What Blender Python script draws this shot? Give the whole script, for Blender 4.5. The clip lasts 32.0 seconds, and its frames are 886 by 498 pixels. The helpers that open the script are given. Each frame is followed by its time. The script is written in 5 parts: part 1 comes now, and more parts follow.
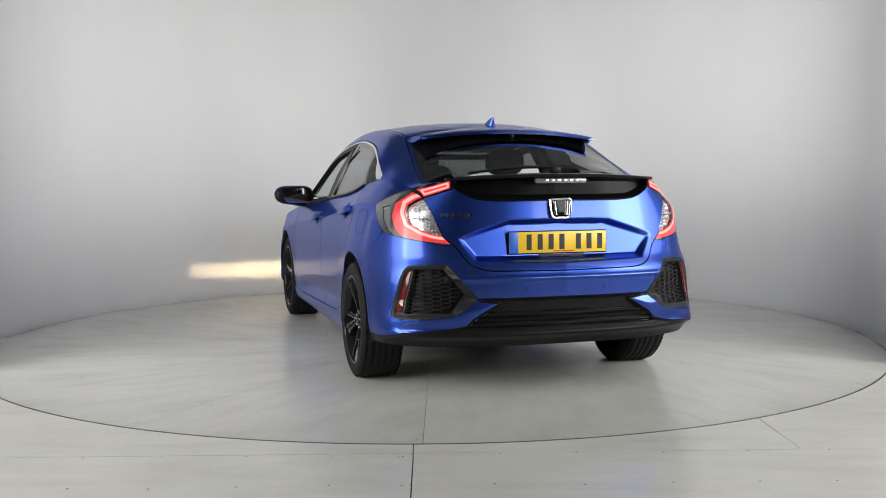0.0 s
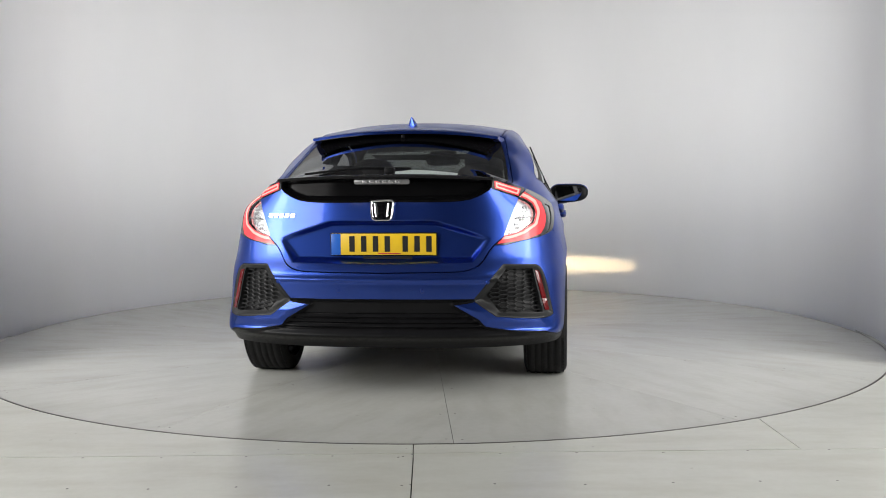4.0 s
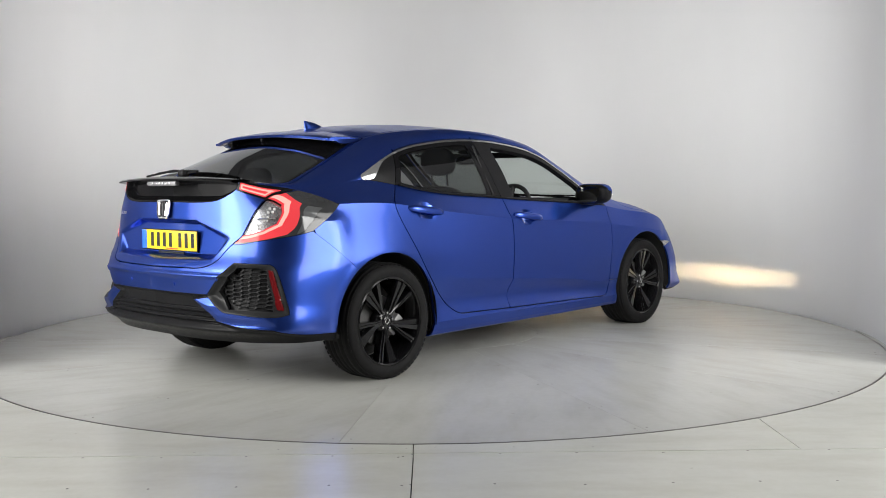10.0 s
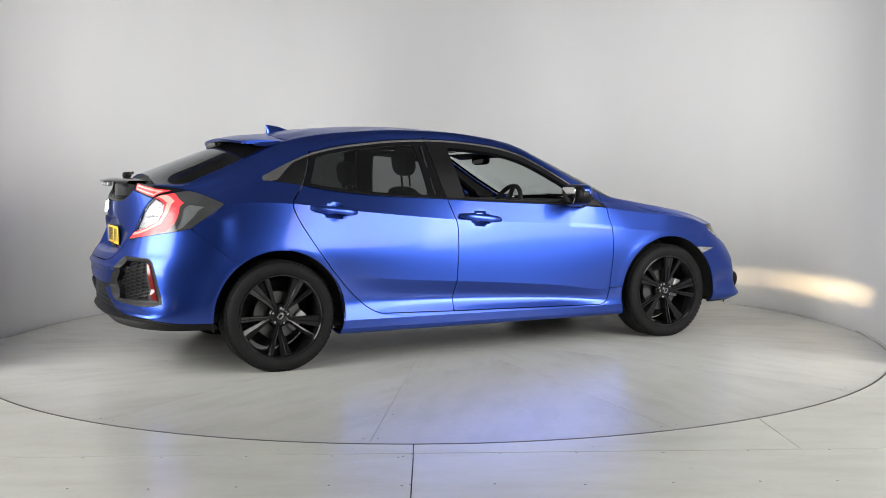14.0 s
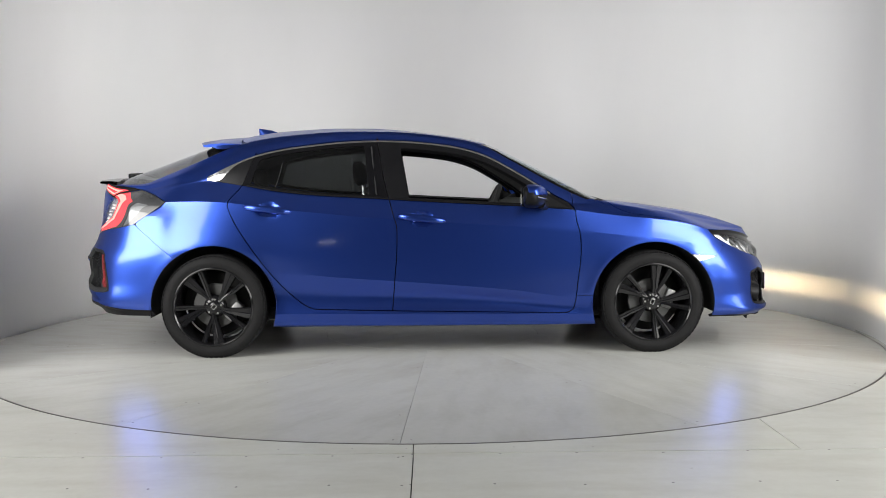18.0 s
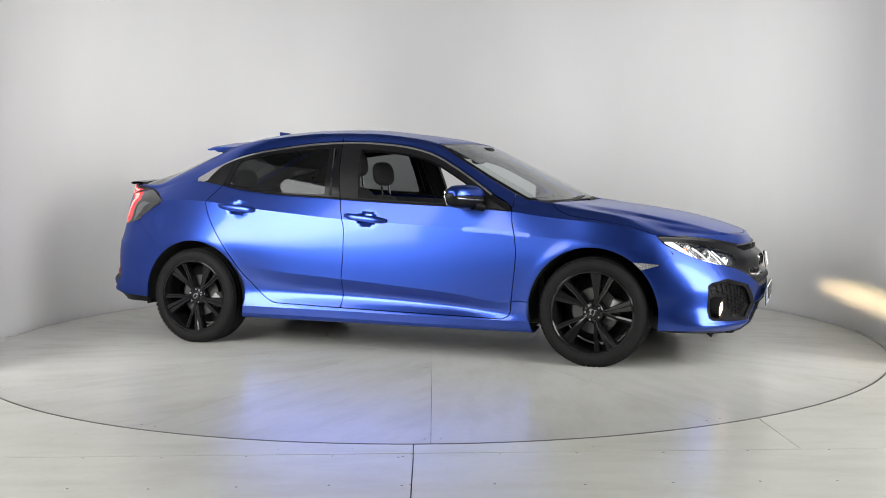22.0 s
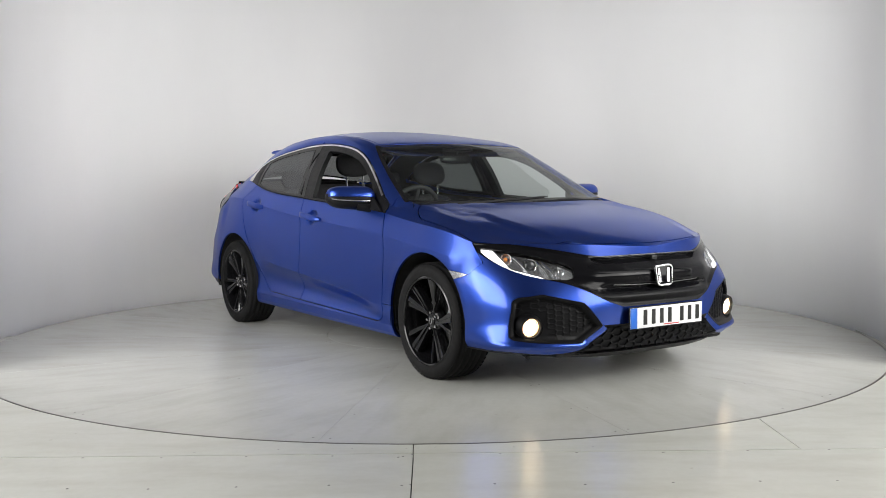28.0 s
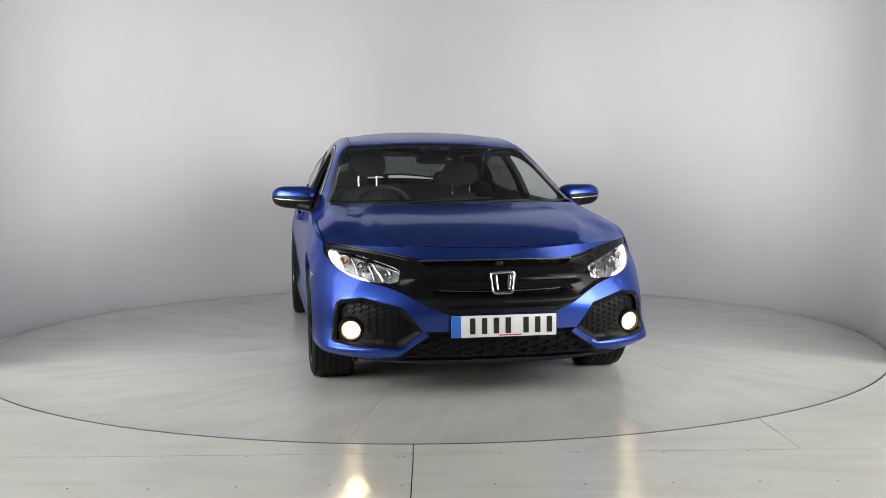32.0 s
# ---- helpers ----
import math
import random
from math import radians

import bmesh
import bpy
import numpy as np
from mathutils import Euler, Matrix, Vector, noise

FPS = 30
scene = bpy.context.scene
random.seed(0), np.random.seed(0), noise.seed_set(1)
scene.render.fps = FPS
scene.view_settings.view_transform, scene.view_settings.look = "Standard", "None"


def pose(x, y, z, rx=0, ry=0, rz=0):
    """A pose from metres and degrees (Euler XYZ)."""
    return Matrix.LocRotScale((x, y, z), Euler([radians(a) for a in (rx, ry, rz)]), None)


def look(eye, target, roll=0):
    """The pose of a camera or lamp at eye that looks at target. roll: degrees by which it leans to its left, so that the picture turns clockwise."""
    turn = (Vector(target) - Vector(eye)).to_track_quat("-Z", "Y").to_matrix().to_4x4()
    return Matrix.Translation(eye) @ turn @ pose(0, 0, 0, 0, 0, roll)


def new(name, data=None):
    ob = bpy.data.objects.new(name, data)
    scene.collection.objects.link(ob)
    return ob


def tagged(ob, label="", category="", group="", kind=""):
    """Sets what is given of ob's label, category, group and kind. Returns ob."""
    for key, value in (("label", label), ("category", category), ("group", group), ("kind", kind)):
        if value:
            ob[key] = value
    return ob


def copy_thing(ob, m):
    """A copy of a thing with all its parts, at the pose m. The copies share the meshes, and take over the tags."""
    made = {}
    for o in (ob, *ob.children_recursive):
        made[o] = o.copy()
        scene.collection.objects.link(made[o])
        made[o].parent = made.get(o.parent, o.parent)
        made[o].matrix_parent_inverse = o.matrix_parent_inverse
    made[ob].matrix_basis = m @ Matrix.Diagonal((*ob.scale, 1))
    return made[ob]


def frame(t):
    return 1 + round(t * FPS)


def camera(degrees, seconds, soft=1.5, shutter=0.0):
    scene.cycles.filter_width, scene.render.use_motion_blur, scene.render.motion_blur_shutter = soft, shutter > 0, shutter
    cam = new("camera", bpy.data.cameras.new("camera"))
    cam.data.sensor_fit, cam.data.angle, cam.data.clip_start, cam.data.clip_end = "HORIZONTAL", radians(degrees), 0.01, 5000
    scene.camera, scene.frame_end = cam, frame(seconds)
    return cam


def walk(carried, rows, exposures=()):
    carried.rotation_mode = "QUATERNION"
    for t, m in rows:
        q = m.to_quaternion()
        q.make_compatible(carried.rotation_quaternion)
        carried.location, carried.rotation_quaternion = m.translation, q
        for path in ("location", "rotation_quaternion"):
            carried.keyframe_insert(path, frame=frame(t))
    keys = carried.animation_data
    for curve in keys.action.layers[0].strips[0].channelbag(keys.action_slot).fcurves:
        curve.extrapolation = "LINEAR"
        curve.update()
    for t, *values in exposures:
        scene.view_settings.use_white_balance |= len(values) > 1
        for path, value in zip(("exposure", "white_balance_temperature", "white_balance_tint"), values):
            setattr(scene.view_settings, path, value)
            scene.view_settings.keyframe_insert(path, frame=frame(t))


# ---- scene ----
# the camera stands still on its stand in front of the turntable
EYE = Vector((0.0, -6.854, 1.061))
AIM = EYE + Vector((0.011609, 0.997587, -0.068454))
cam = camera(48.83, 32.0, 0.9)
walk(cam, [(0, look(EYE, AIM, -0.426)), (32, look(EYE, AIM, -0.426))], [(0, 0.05), (1, 0.05), (3, 0.10), (6, 0.14), (17, 0.14), (20, 0.19), (25, 0.22), (30, 0.17), (32, 0.10)])

# ---- light ----
world = bpy.data.worlds.new("studio_world")
world.use_nodes = True
world.node_tree.nodes["Background"].inputs["Color"].default_value = (0.5, 0.52, 0.55, 1)
world.node_tree.nodes["Background"].inputs["Strength"].default_value = 0.02
scene.world = world

WALL_R = 2.985        # inner radius of the round booth wall
TABLE_R = 2.952       # turntable
WALL_H = 3.35
OPENING = radians(62)  # half angle of the booth's opening, towards the camera


def area_lamp(name, eye, target, sx, sy, watts, colour=(1, 1, 1)):
    data = bpy.data.lights.new(name, "AREA")
    data.shape, data.size, data.size_y, data.energy, data.color = "RECTANGLE", sx, sy, watts, colour
    ob = new(name, data)
    ob.matrix_world = look(eye, target)
    return ob


for sx in (-1, 1):
    # tall soft boxes stand in the sides of the opening; a larger pair and small lamps stand beside the camera
    box = area_lamp("soft_box", (sx * 2.66, -2.2, 1.85), (sx * 0.5, 0.3, 1.7), 1.8, 2.3, 40, (1.0, 0.99, 0.965))
    box.data.spread = radians(130)
    # an unseen narrow pair is added to brighten the wall's outer edges
    wash = area_lamp("wall_edge_fill", (sx * 2.3, -3.35, 1.65), (sx * 2.97, -0.75, 1.6), 0.5, 2.5, 21, (1.0, 0.99, 0.965))
    wash.data.spread = radians(62)
    area_lamp("front_soft_box", (sx * 4.25, -4.35, 2.05), (sx * 0.4, 0.6, 0.9), 3.5, 2.15, 160, (1.0, 0.985, 0.955))
    for lx, lz in ((0.95, 1.16), (2.15, 1.22)):
        area_lamp("small_lamp", (sx * lx, -6.6, lz), (sx * 0.3, 0, 1.0), 0.05, 0.05, 0.45, (1.0, 0.98, 0.95))


# ---- materials ----
def nodes_of(name):
    m = bpy.data.materials.new(name)
    m.use_nodes = True
    nt = m.node_tree
    return m, nt, nt.nodes["Principled BSDF"]


def link(nt, a, b):
    nt.links.new(a, b)


def noise_node(nt, scale, detail=4, rough=0.55, coord="Object", stretch=None):
    tc = nt.nodes.new("ShaderNodeTexCoord")
    n = nt.nodes.new("ShaderNodeTexNoise")
    n.inputs["Scale"].default_value, n.inputs["Detail"].default_value, n.inputs["Roughness"].default_value = scale, detail, rough
    if stretch:
        mp = nt.nodes.new("ShaderNodeMapping")
        mp.inputs["Scale"].default_value = stretch
        link(nt, tc.outputs[coord], mp.inputs["Vector"])
        link(nt, mp.outputs["Vector"], n.inputs["Vector"])
    else:
        link(nt, tc.outputs[coord], n.inputs["Vector"])
    return n


def ramp(nt, fac, lo, hi, a=0.35, b=0.65):
    r = nt.nodes.new("ShaderNodeValToRGB")
    r.color_ramp.elements[0].position, r.color_ramp.elements[1].position = a, b
    r.color_ramp.elements[0].color = (*lo, 1) if len(lo) == 3 else lo
    r.color_ramp.elements[1].color = (*hi, 1) if len(hi) == 3 else hi
    link(nt, fac, r.inputs["Fac"])
    return r.outputs["Color"]


def bump(nt, bsdf, height, strength, distance):
    b = nt.nodes.new("ShaderNodeBump")
    b.inputs["Strength"].default_value, b.inputs["Distance"].default_value = strength, distance
    link(nt, height, b.inputs["Height"])
    link(nt, b.outputs["Normal"], bsdf.inputs["Normal"])


def plain(name, colour, rough=0.5, metal=0.0, coat=0.0, vary=0.12, scale=9.0, grain=0.0, grain_scale=600, coat_rough=0.03, spec=0.5):
    """A surface of one colour, mottled at two scales, with a fine grain."""
    m, nt, b = nodes_of(name)
    b.inputs["Metallic"].default_value, b.inputs["Coat Weight"].default_value = metal, coat
    b.inputs["Coat Roughness"].default_value = coat_rough
    b.inputs["Specular IOR Level"].default_value = spec
    n = noise_node(nt, scale)
    lo, hi = [c * (1 - vary) for c in colour], [min(1, c * (1 + vary)) for c in colour]
    link(nt, ramp(nt, n.outputs["Fac"], lo, hi), b.inputs["Base Color"])
    n2 = noise_node(nt, scale * 6)
    link(nt, ramp(nt, n2.outputs["Fac"], [max(0.02, rough - 0.05)] * 3, [min(1, rough + 0.05)] * 3), b.inputs["Roughness"])
    if grain:
        n3 = noise_node(nt, grain_scale, 2)
        bump(nt, b, n3.outputs["Fac"], grain, 0.001)
    return m


def glow(name, colour, strength, base=(0.6, 0.6, 0.6)):
    m, nt, b = nodes_of(name)
    b.inputs["Base Color"].default_value = (*base, 1)
    b.inputs["Roughness"].default_value = 0.15
    b.inputs["Emission Color"].default_value = (*colour, 1)
    b.inputs["Emission Strength"].default_value = strength
    return m


def glass(name, tint, rough=0.0):
    """A thin pane: clear or tinted see-through with a mirror gloss by Fresnel."""
    m = bpy.data.materials.new(name)
    m.use_nodes = True
    nt = m.node_tree
    nt.nodes.clear()
    out = nt.nodes.new("ShaderNodeOutputMaterial")
    tr, gl, mix, fr, pw, sc = (nt.nodes.new("ShaderNode" + k) for k in ("BsdfTransparent", "BsdfGlossy", "MixShader", "LayerWeight", "Math", "Math"))
    tr.inputs["Color"].default_value = (*tint, 1)
    gl.inputs["Color"].default_value = (0.95, 0.97, 1, 1)
    gl.inputs["Roughness"].default_value = rough
    # Schlick's curve, the same from both sides of the pane
    pw.operation, sc.operation = "POWER", "MULTIPLY_ADD"
    pw.inputs[1].default_value = 5.0
    sc.inputs[1].default_value, sc.inputs[2].default_value = 0.92, 0.05
    link(nt, fr.outputs["Facing"], pw.inputs[0])
    link(nt, pw.outputs["Value"], sc.inputs[0])
    link(nt, sc.outputs["Value"], mix.inputs["Fac"])
    link(nt, tr.outputs["BSDF"], mix.inputs[1])
    link(nt, gl.outputs["BSDF"], mix.inputs[2])
    link(nt, mix.outputs["Shader"], out.inputs["Surface"])
    return m


def paint_material():
    m, nt, b = nodes_of("metallic_blue_paint")
    n = noise_node(nt, 900, 2)
    link(nt, ramp(nt, n.outputs["Fac"], (0.023, 0.060, 0.33), (0.036, 0.085, 0.43), 0.3, 0.7), b.inputs["Base Color"])
    b.inputs["Metallic"].default_value, b.inputs["Roughness"].default_value = 0.96, 0.31
    b.inputs["Specular Tint"].default_value = (0.35, 0.45, 0.9, 1)
    b.inputs["Coat IOR"].default_value = 1.48
    b.inputs["Coat Weight"].default_value, b.inputs["Coat Roughness"].default_value = 0.6, 0.085
    bump(nt, b, n.outputs["Fac"], 0.05, 0.0005)
    return m


def floor_paint(name, colour, rough):
    """Grey floor paint on plywood and steel: mottled, scuffed, half glossy, each plate a shade of its own."""
    m, nt, b = nodes_of(name)

    def times(a, c, fac=1.0):
        mul = nt.nodes.new("ShaderNodeMix")
        mul.data_type, mul.blend_type = "RGBA", "MULTIPLY"
        mul.inputs["Factor"].default_value = fac
        link(nt, a, mul.inputs["A"])
        link(nt, c, mul.inputs["B"])
        return mul.outputs["Result"]
    cloud = noise_node(nt, 1.3, 5, 0.6)
    tone = ramp(nt, cloud.outputs["Fac"], [c * 0.93 for c in colour], [c * 1.05 for c in colour], 0.3, 0.7)
    info = nt.nodes.new("ShaderNodeObjectInfo")
    tone = times(tone, ramp(nt, info.outputs["Random"], (0.95, 0.95, 0.95), (1.0, 1.0, 0.995), 0.0, 1.0))
    fine = noise_node(nt, 30, 3, 0.55)
    tone = times(tone, ramp(nt, fine.outputs["Fac"], (0.975, 0.975, 0.97), (1, 1, 1), 0.35, 0.65))
    # long rubbed streaks and dark specks
    streak = noise_node(nt, 1.9, 3, 0.55, stretch=(1, 3.5, 1))
    tone = times(tone, ramp(nt, streak.outputs["Fac"], (0.91, 0.90, 0.88), (1, 1, 1), 0.28, 0.55))
    speck = noise_node(nt, 14, 2, 0.5)
    tone = times(tone, ramp(nt, speck.outputs["Fac"], (0.80, 0.78, 0.75), (1, 1, 1), 0.18, 0.26))
    link(nt, tone, b.inputs["Base Color"])
    b.inputs["Specular IOR Level"].default_value = 0.38
    wear = noise_node(nt, 2.3, 3, 0.5)
    link(nt, ramp(nt, wear.outputs["Fac"], [rough - 0.008] * 3, [rough + 0.012] * 3, 0.3, 0.7), b.inputs["Roughness"])
    return m


def wall_paint():
    m, nt, b = nodes_of("white_booth_paint")
    n = noise_node(nt, 0.9, 4, 0.5, stretch=(1, 1, 0.35))
    link(nt, ramp(nt, n.outputs["Fac"], (0.735, 0.735, 0.742), (0.775, 0.775, 0.782)), b.inputs["Base Color"])
    b.inputs["Roughness"].default_value = 0.42
    b.inputs["Specular IOR Level"].default_value = 0.35
    w = noise_node(nt, 2.2, 3, 0.5, stretch=(1, 1, 0.06))
    bump(nt, b, w.outputs["Fac"], 0.10, 0.02)
    return m


PAINT = paint_material()
WALL = wall_paint()
TABLE = floor_paint("turntable_grey_paint", (0.595, 0.60, 0.566), 0.245)
DECK = floor_paint("deck_grey_paint", (0.70, 0.708, 0.655), 0.255)
JOINT = plain("dark_joint", (0.03, 0.03, 0.03), 0.9)
BOLT = plain("dull_steel", (0.22, 0.21, 0.2), 0.45, 0.9)
ROOM = plain("dim_room_paint", (0.06, 0.06, 0.065), 0.8)
PIANO = plain("gloss_black_plastic", (0.005, 0.005, 0.006), 0.09, 0, 0.0, spec=0.22)
LEDGE_BLACK = plain("deep_black_panel", (0.004, 0.004, 0.0045), 0.22, spec=0.07)
GRILLE_BLACK = plain("satin_black_grille", (0.005, 0.005, 0.006), 0.14, spec=0.15)
BLACK = plain("black_trim_plastic", (0.006, 0.006, 0.007), 0.42, grain=0.1, spec=0.16)
GREYPL = plain("grained_grey_plastic", (0.015, 0.0155, 0.0165), 0.42, grain=0.25, spec=0.25)
UNDER = plain("underbody_black", (0.01, 0.01, 0.01), 0.85)
RUBBER = plain("tyre_rubber", (0.010, 0.010, 0.0105), 0.72, grain=0.3, grain_scale=260, spec=0.18)
RIM = plain("gloss_black_alloy", (0.008, 0.008, 0.009), 0.13, 0.0, 0.1, spec=0.35)
CEIL = plain("grey_ceiling_paint", (0.15, 0.15, 0.152), 0.8)
CHROME = plain("bright_chrome", (0.70, 0.70, 0.71), 0.16, 1.0, vary=0.03)
STEEL = plain("brake_steel", (0.3, 0.3, 0.3), 0.35, 0.9)
# brake steel darkened for the shade behind the spokes; also on the grille lines
DISC = plain("darkened_brake_steel", (0.10, 0.10, 0.10), 0.5, 0.7)
CLOTH = plain("dark_seat_cloth", (0.02, 0.02, 0.022), 0.9, grain=0.5, grain_scale=900)
TRIM_IN = plain("dark_cabin_plastic", (0.018, 0.018, 0.019), 0.7, grain=0.3)
GLASS = glass("clear_green_glass", (0.70, 0.77, 0.74))
TINT = glass("privacy_glass", (0.19, 0.20, 0.20))
LENS = glass("clear_lamp_lens", (0.93, 0.94, 0.95))
RED = glow("red_lamp_plastic", (1.0, 0.05, 0.06), 0.34, (0.52, 0.045, 0.055))
REFLEX = plain("red_reflector_plastic", (0.13, 0.006, 0.008), 0.15, 0, 0.5)
REDGLOW = glow("red_tail_light", (1.0, 0.26, 0.22), 1.8, (0.5, 0.06, 0.06))
SMOKE = plain("smoked_lamp_plastic", (0.03, 0.032, 0.035), 0.07, 0, 1.0)
LAMP_GREY = plain("grey_lamp_housing", (0.035, 0.036, 0.038), 0.12, 0.0, 0.5)
LAMP_WHITE = plain("lamp_silvering", (0.50, 0.50, 0.515), 0.24, 0.75, vary=0.08, scale=20)
SILVER = plain("lamp_reflector", (0.85, 0.86, 0.88), 0.14, 0.95, vary=0.04, scale=20)
FACET = plain("pale_lamp_facets", (0.62, 0.61, 0.61), 0.3, 0.1, vary=0.2, scale=40)
AMBER = plain("amber_lens", (0.5, 0.16, 0.02), 0.2, 0, 0.6)
DRL = glow("daytime_light", (1.0, 0.98, 0.95), 1.3)
BOWL = plain("dark_lamp_chrome", (0.42, 0.42, 0.43), 0.2, 0.85, vary=0.1, scale=25)
FOG = glow("fog_light_glow", (1.0, 0.80, 0.50), 13.0)
FOG_RIM = glow("fog_reflector_glow", (1.0, 0.50, 0.20), 1.5, (0.8, 0.75, 0.65))
BULB = glow("fog_bulb", (1.0, 0.74, 0.42), 110000.0)
YELLOW = plain("yellow_plate", (0.80, 0.52, 0.02), 0.35, vary=0.04)
WHITEPL = plain("white_plate", (0.78, 0.78, 0.78), 0.35, vary=0.03)
PLATEBLUE = plain("plate_blue", (0.02, 0.13, 0.55), 0.35)
INK = plain("black_ink", (0.012, 0.012, 0.012), 0.4)
REDINK = plain("red_ink", (0.5, 0.04, 0.04), 0.4)


# ---- mesh tools ----
def link_mesh(name, V, F, mat, parent=None, label="", smooth=40.0):
    me = bpy.data.meshes.new(name)
    me.from_pydata([tuple(map(float, v)) for v in V], [], [tuple(int(i) for i in f) for f in F])
    me.materials.append(mat)
    if smooth:
        me.shade_smooth()
        me.set_sharp_from_angle(angle=radians(smooth))
    me.update()
    ob = new(name, me)
    if parent is not None:
        ob.parent = parent
    if label:
        ob["label"] = label
    return ob


def part(name, bm, mat, parent=None, label="", smooth=40.0):
    """Links a bmesh as one mesh object under a thing or a part."""
    me = bpy.data.meshes.new(name)
    bm.to_mesh(me)
    bm.free()
    me.materials.append(mat)
    if smooth:
        me.shade_smooth()
        me.set_sharp_from_angle(angle=radians(smooth))
    ob = new(name, me)
    if parent is not None:
        ob.parent = parent
    if label:
        ob["label"] = label
    return ob


def box_bm(cx, cy, cz, sx, sy, sz, bevel=0.0, rot=None, bm=None, segments=2):
    bm = bm or bmesh.new()
    m = Matrix.Translation((cx, cy, cz))
    if rot:
        m = m @ Euler([radians(a) for a in rot]).to_matrix().to_4x4()
    r = bmesh.ops.create_cube(bm, size=1, matrix=m @ Matrix.Diagonal((sx, sy, sz, 1)))
    if bevel:
        es = {e for v in r["verts"] for e in v.link_edges}
        bmesh.ops.bevel(bm, geom=list(es), offset=bevel, segments=segments, affect="EDGES", profile=0.5)
    return bm


def tube_bm(points, radius, n=8, bm=None, caps=True):
    """A round bar along points; radius a number or one a point."""
    bm = bm or bmesh.new()
    P = [Vector(p) for p in points]
    rs = radius if isinstance(radius, (list, tuple)) else [radius] * len(P)
    rings, up = [], None
    for i, p in enumerate(P):
        d = (P[min(i + 1, len(P) - 1)] - P[max(i - 1, 0)]).normalized()
        if up is None:
            up = d.orthogonal().normalized()
        up = (up - d * up.dot(d)).normalized()
        side = d.cross(up)
        rings.append([bm.verts.new(p + rs[i] * (math.cos(a) * up + math.sin(a) * side)) for a in (2 * math.pi * k / n for k in range(n))])
    for a, b in zip(rings, rings[1:]):
        for k in range(n):
            bm.faces.new((a[k], a[(k + 1) % n], b[(k + 1) % n], b[k]))
    if caps:
        bm.faces.new(rings[0][::-1])
        bm.faces.new(rings[-1])
    return bm


def lathe_bm(profile, n=48, axis="Y", bm=None):
    """Turns (radius, along) points round an axis."""
    bm = bm or bmesh.new()
    rings = []
    for r, h in profile:
        ring = []
        for k in range(n):
            a = 2 * math.pi * k / n
            c, s = r * math.cos(a), r * math.sin(a)
            ring.append(bm.verts.new((c, h, s) if axis == "Y" else (c, s, h) if axis == "Z" else (h, c, s)))
        rings.append(ring)
    for a, b in zip(rings, rings[1:]):
        for k in range(n):
            bm.faces.new((a[k], a[(k + 1) % n], b[(k + 1) % n], b[k]))
    bmesh.ops.recalc_face_normals(bm, faces=bm.faces)
    return bm


def prism_bm(outline, depth, to_world, bevel=0.0, bm=None):
    """Extrudes a flat outline (u, v) by depth; to_world(u, v, d) gives the place."""
    bm = bm or bmesh.new()
    a = [bm.verts.new(to_world(u, v, 0)) for u, v in outline]
    b = [bm.verts.new(to_world(u, v, depth)) for u, v in outline]
    n = len(a)
    made = [bm.faces.new(a), bm.faces.new(b[::-1])]
    for i in range(n):
        made.append(bm.faces.new((a[i], b[i], b[(i + 1) % n], a[(i + 1) % n])))
    bmesh.ops.recalc_face_normals(bm, faces=made)
    if bevel:
        es = [e for e in made[1].edges]
        bmesh.ops.bevel(bm, geom=es, offset=bevel, segments=2, affect="EDGES", profile=0.5)
    return bm


def pchip(xs, ys, x):
    """Monotone cubic through the knots."""
    xs, ys = np.asarray(xs, float), np.asarray(ys, float)
    h = np.diff(xs)
    d = np.diff(ys) / h
    m = np.zeros_like(ys)
    for i in range(1, len(xs) - 1):
        if d[i - 1] * d[i] > 0:
            w1, w2 = 2 * h[i] + h[i - 1], h[i] + 2 * h[i - 1]
            m[i] = (w1 + w2) / (w1 / d[i - 1] + w2 / d[i])
    m[0], m[-1] = d[0], d[-1]
    i = np.clip(np.searchsorted(xs, x) - 1, 0, len(h) - 1)
    t = np.clip((x - xs[i]) / h[i], 0, 1)
    return (ys[i] * (1 + 2 * t) * (1 - t) ** 2 + h[i] * m[i] * t * (1 - t) ** 2
            + ys[i + 1] * t * t * (3 - 2 * t) + h[i] * m[i + 1] * t * t * (t - 1))


def catmull(P, n):
    """n points along a smooth curve through P (rows), evenly by chord."""
    P = np.asarray(P, float)
    if len(P) == 2:
        return P[0] + np.linspace(0, 1, n)[:, None] * (P[1] - P[0])
    t = np.concatenate([[0], np.cumsum(np.maximum(np.linalg.norm(np.diff(P, axis=0), axis=1), 1e-6) ** 0.5)])
    Q = np.vstack([2 * P[0] - P[1], P, 2 * P[-1] - P[-2]])
    k = np.concatenate([[2 * t[0] - t[1]], t, [2 * t[-1] - t[-2]]])
    u = np.linspace(t[0], t[-1], n * 4)
    i = np.clip(np.searchsorted(t, u, side="right") - 1, 0, len(P) - 2)
    k0, k1, k2, k3 = k[i], k[i + 1], k[i + 2], k[i + 3]

    def mixed(a, b, ka, kb):
        return ((kb - u) / (kb - ka))[:, None] * a + ((u - ka) / (kb - ka))[:, None] * b
    A1, A2, A3 = mixed(Q[i], Q[i + 1], k0, k1), mixed(Q[i + 1], Q[i + 2], k1, k2), mixed(Q[i + 2], Q[i + 3], k2, k3)
    C = mixed(mixed(A1, A2, k0, k2), mixed(A2, A3, k1, k3), k1, k2)
    s = np.concatenate([[0], np.cumsum(np.linalg.norm(np.diff(C, axis=0), axis=1))])
    e = np.linspace(0, s[-1], n)
    return np.stack([np.interp(e, s, C[:, j]) for j in range(P.shape[1])], -1)


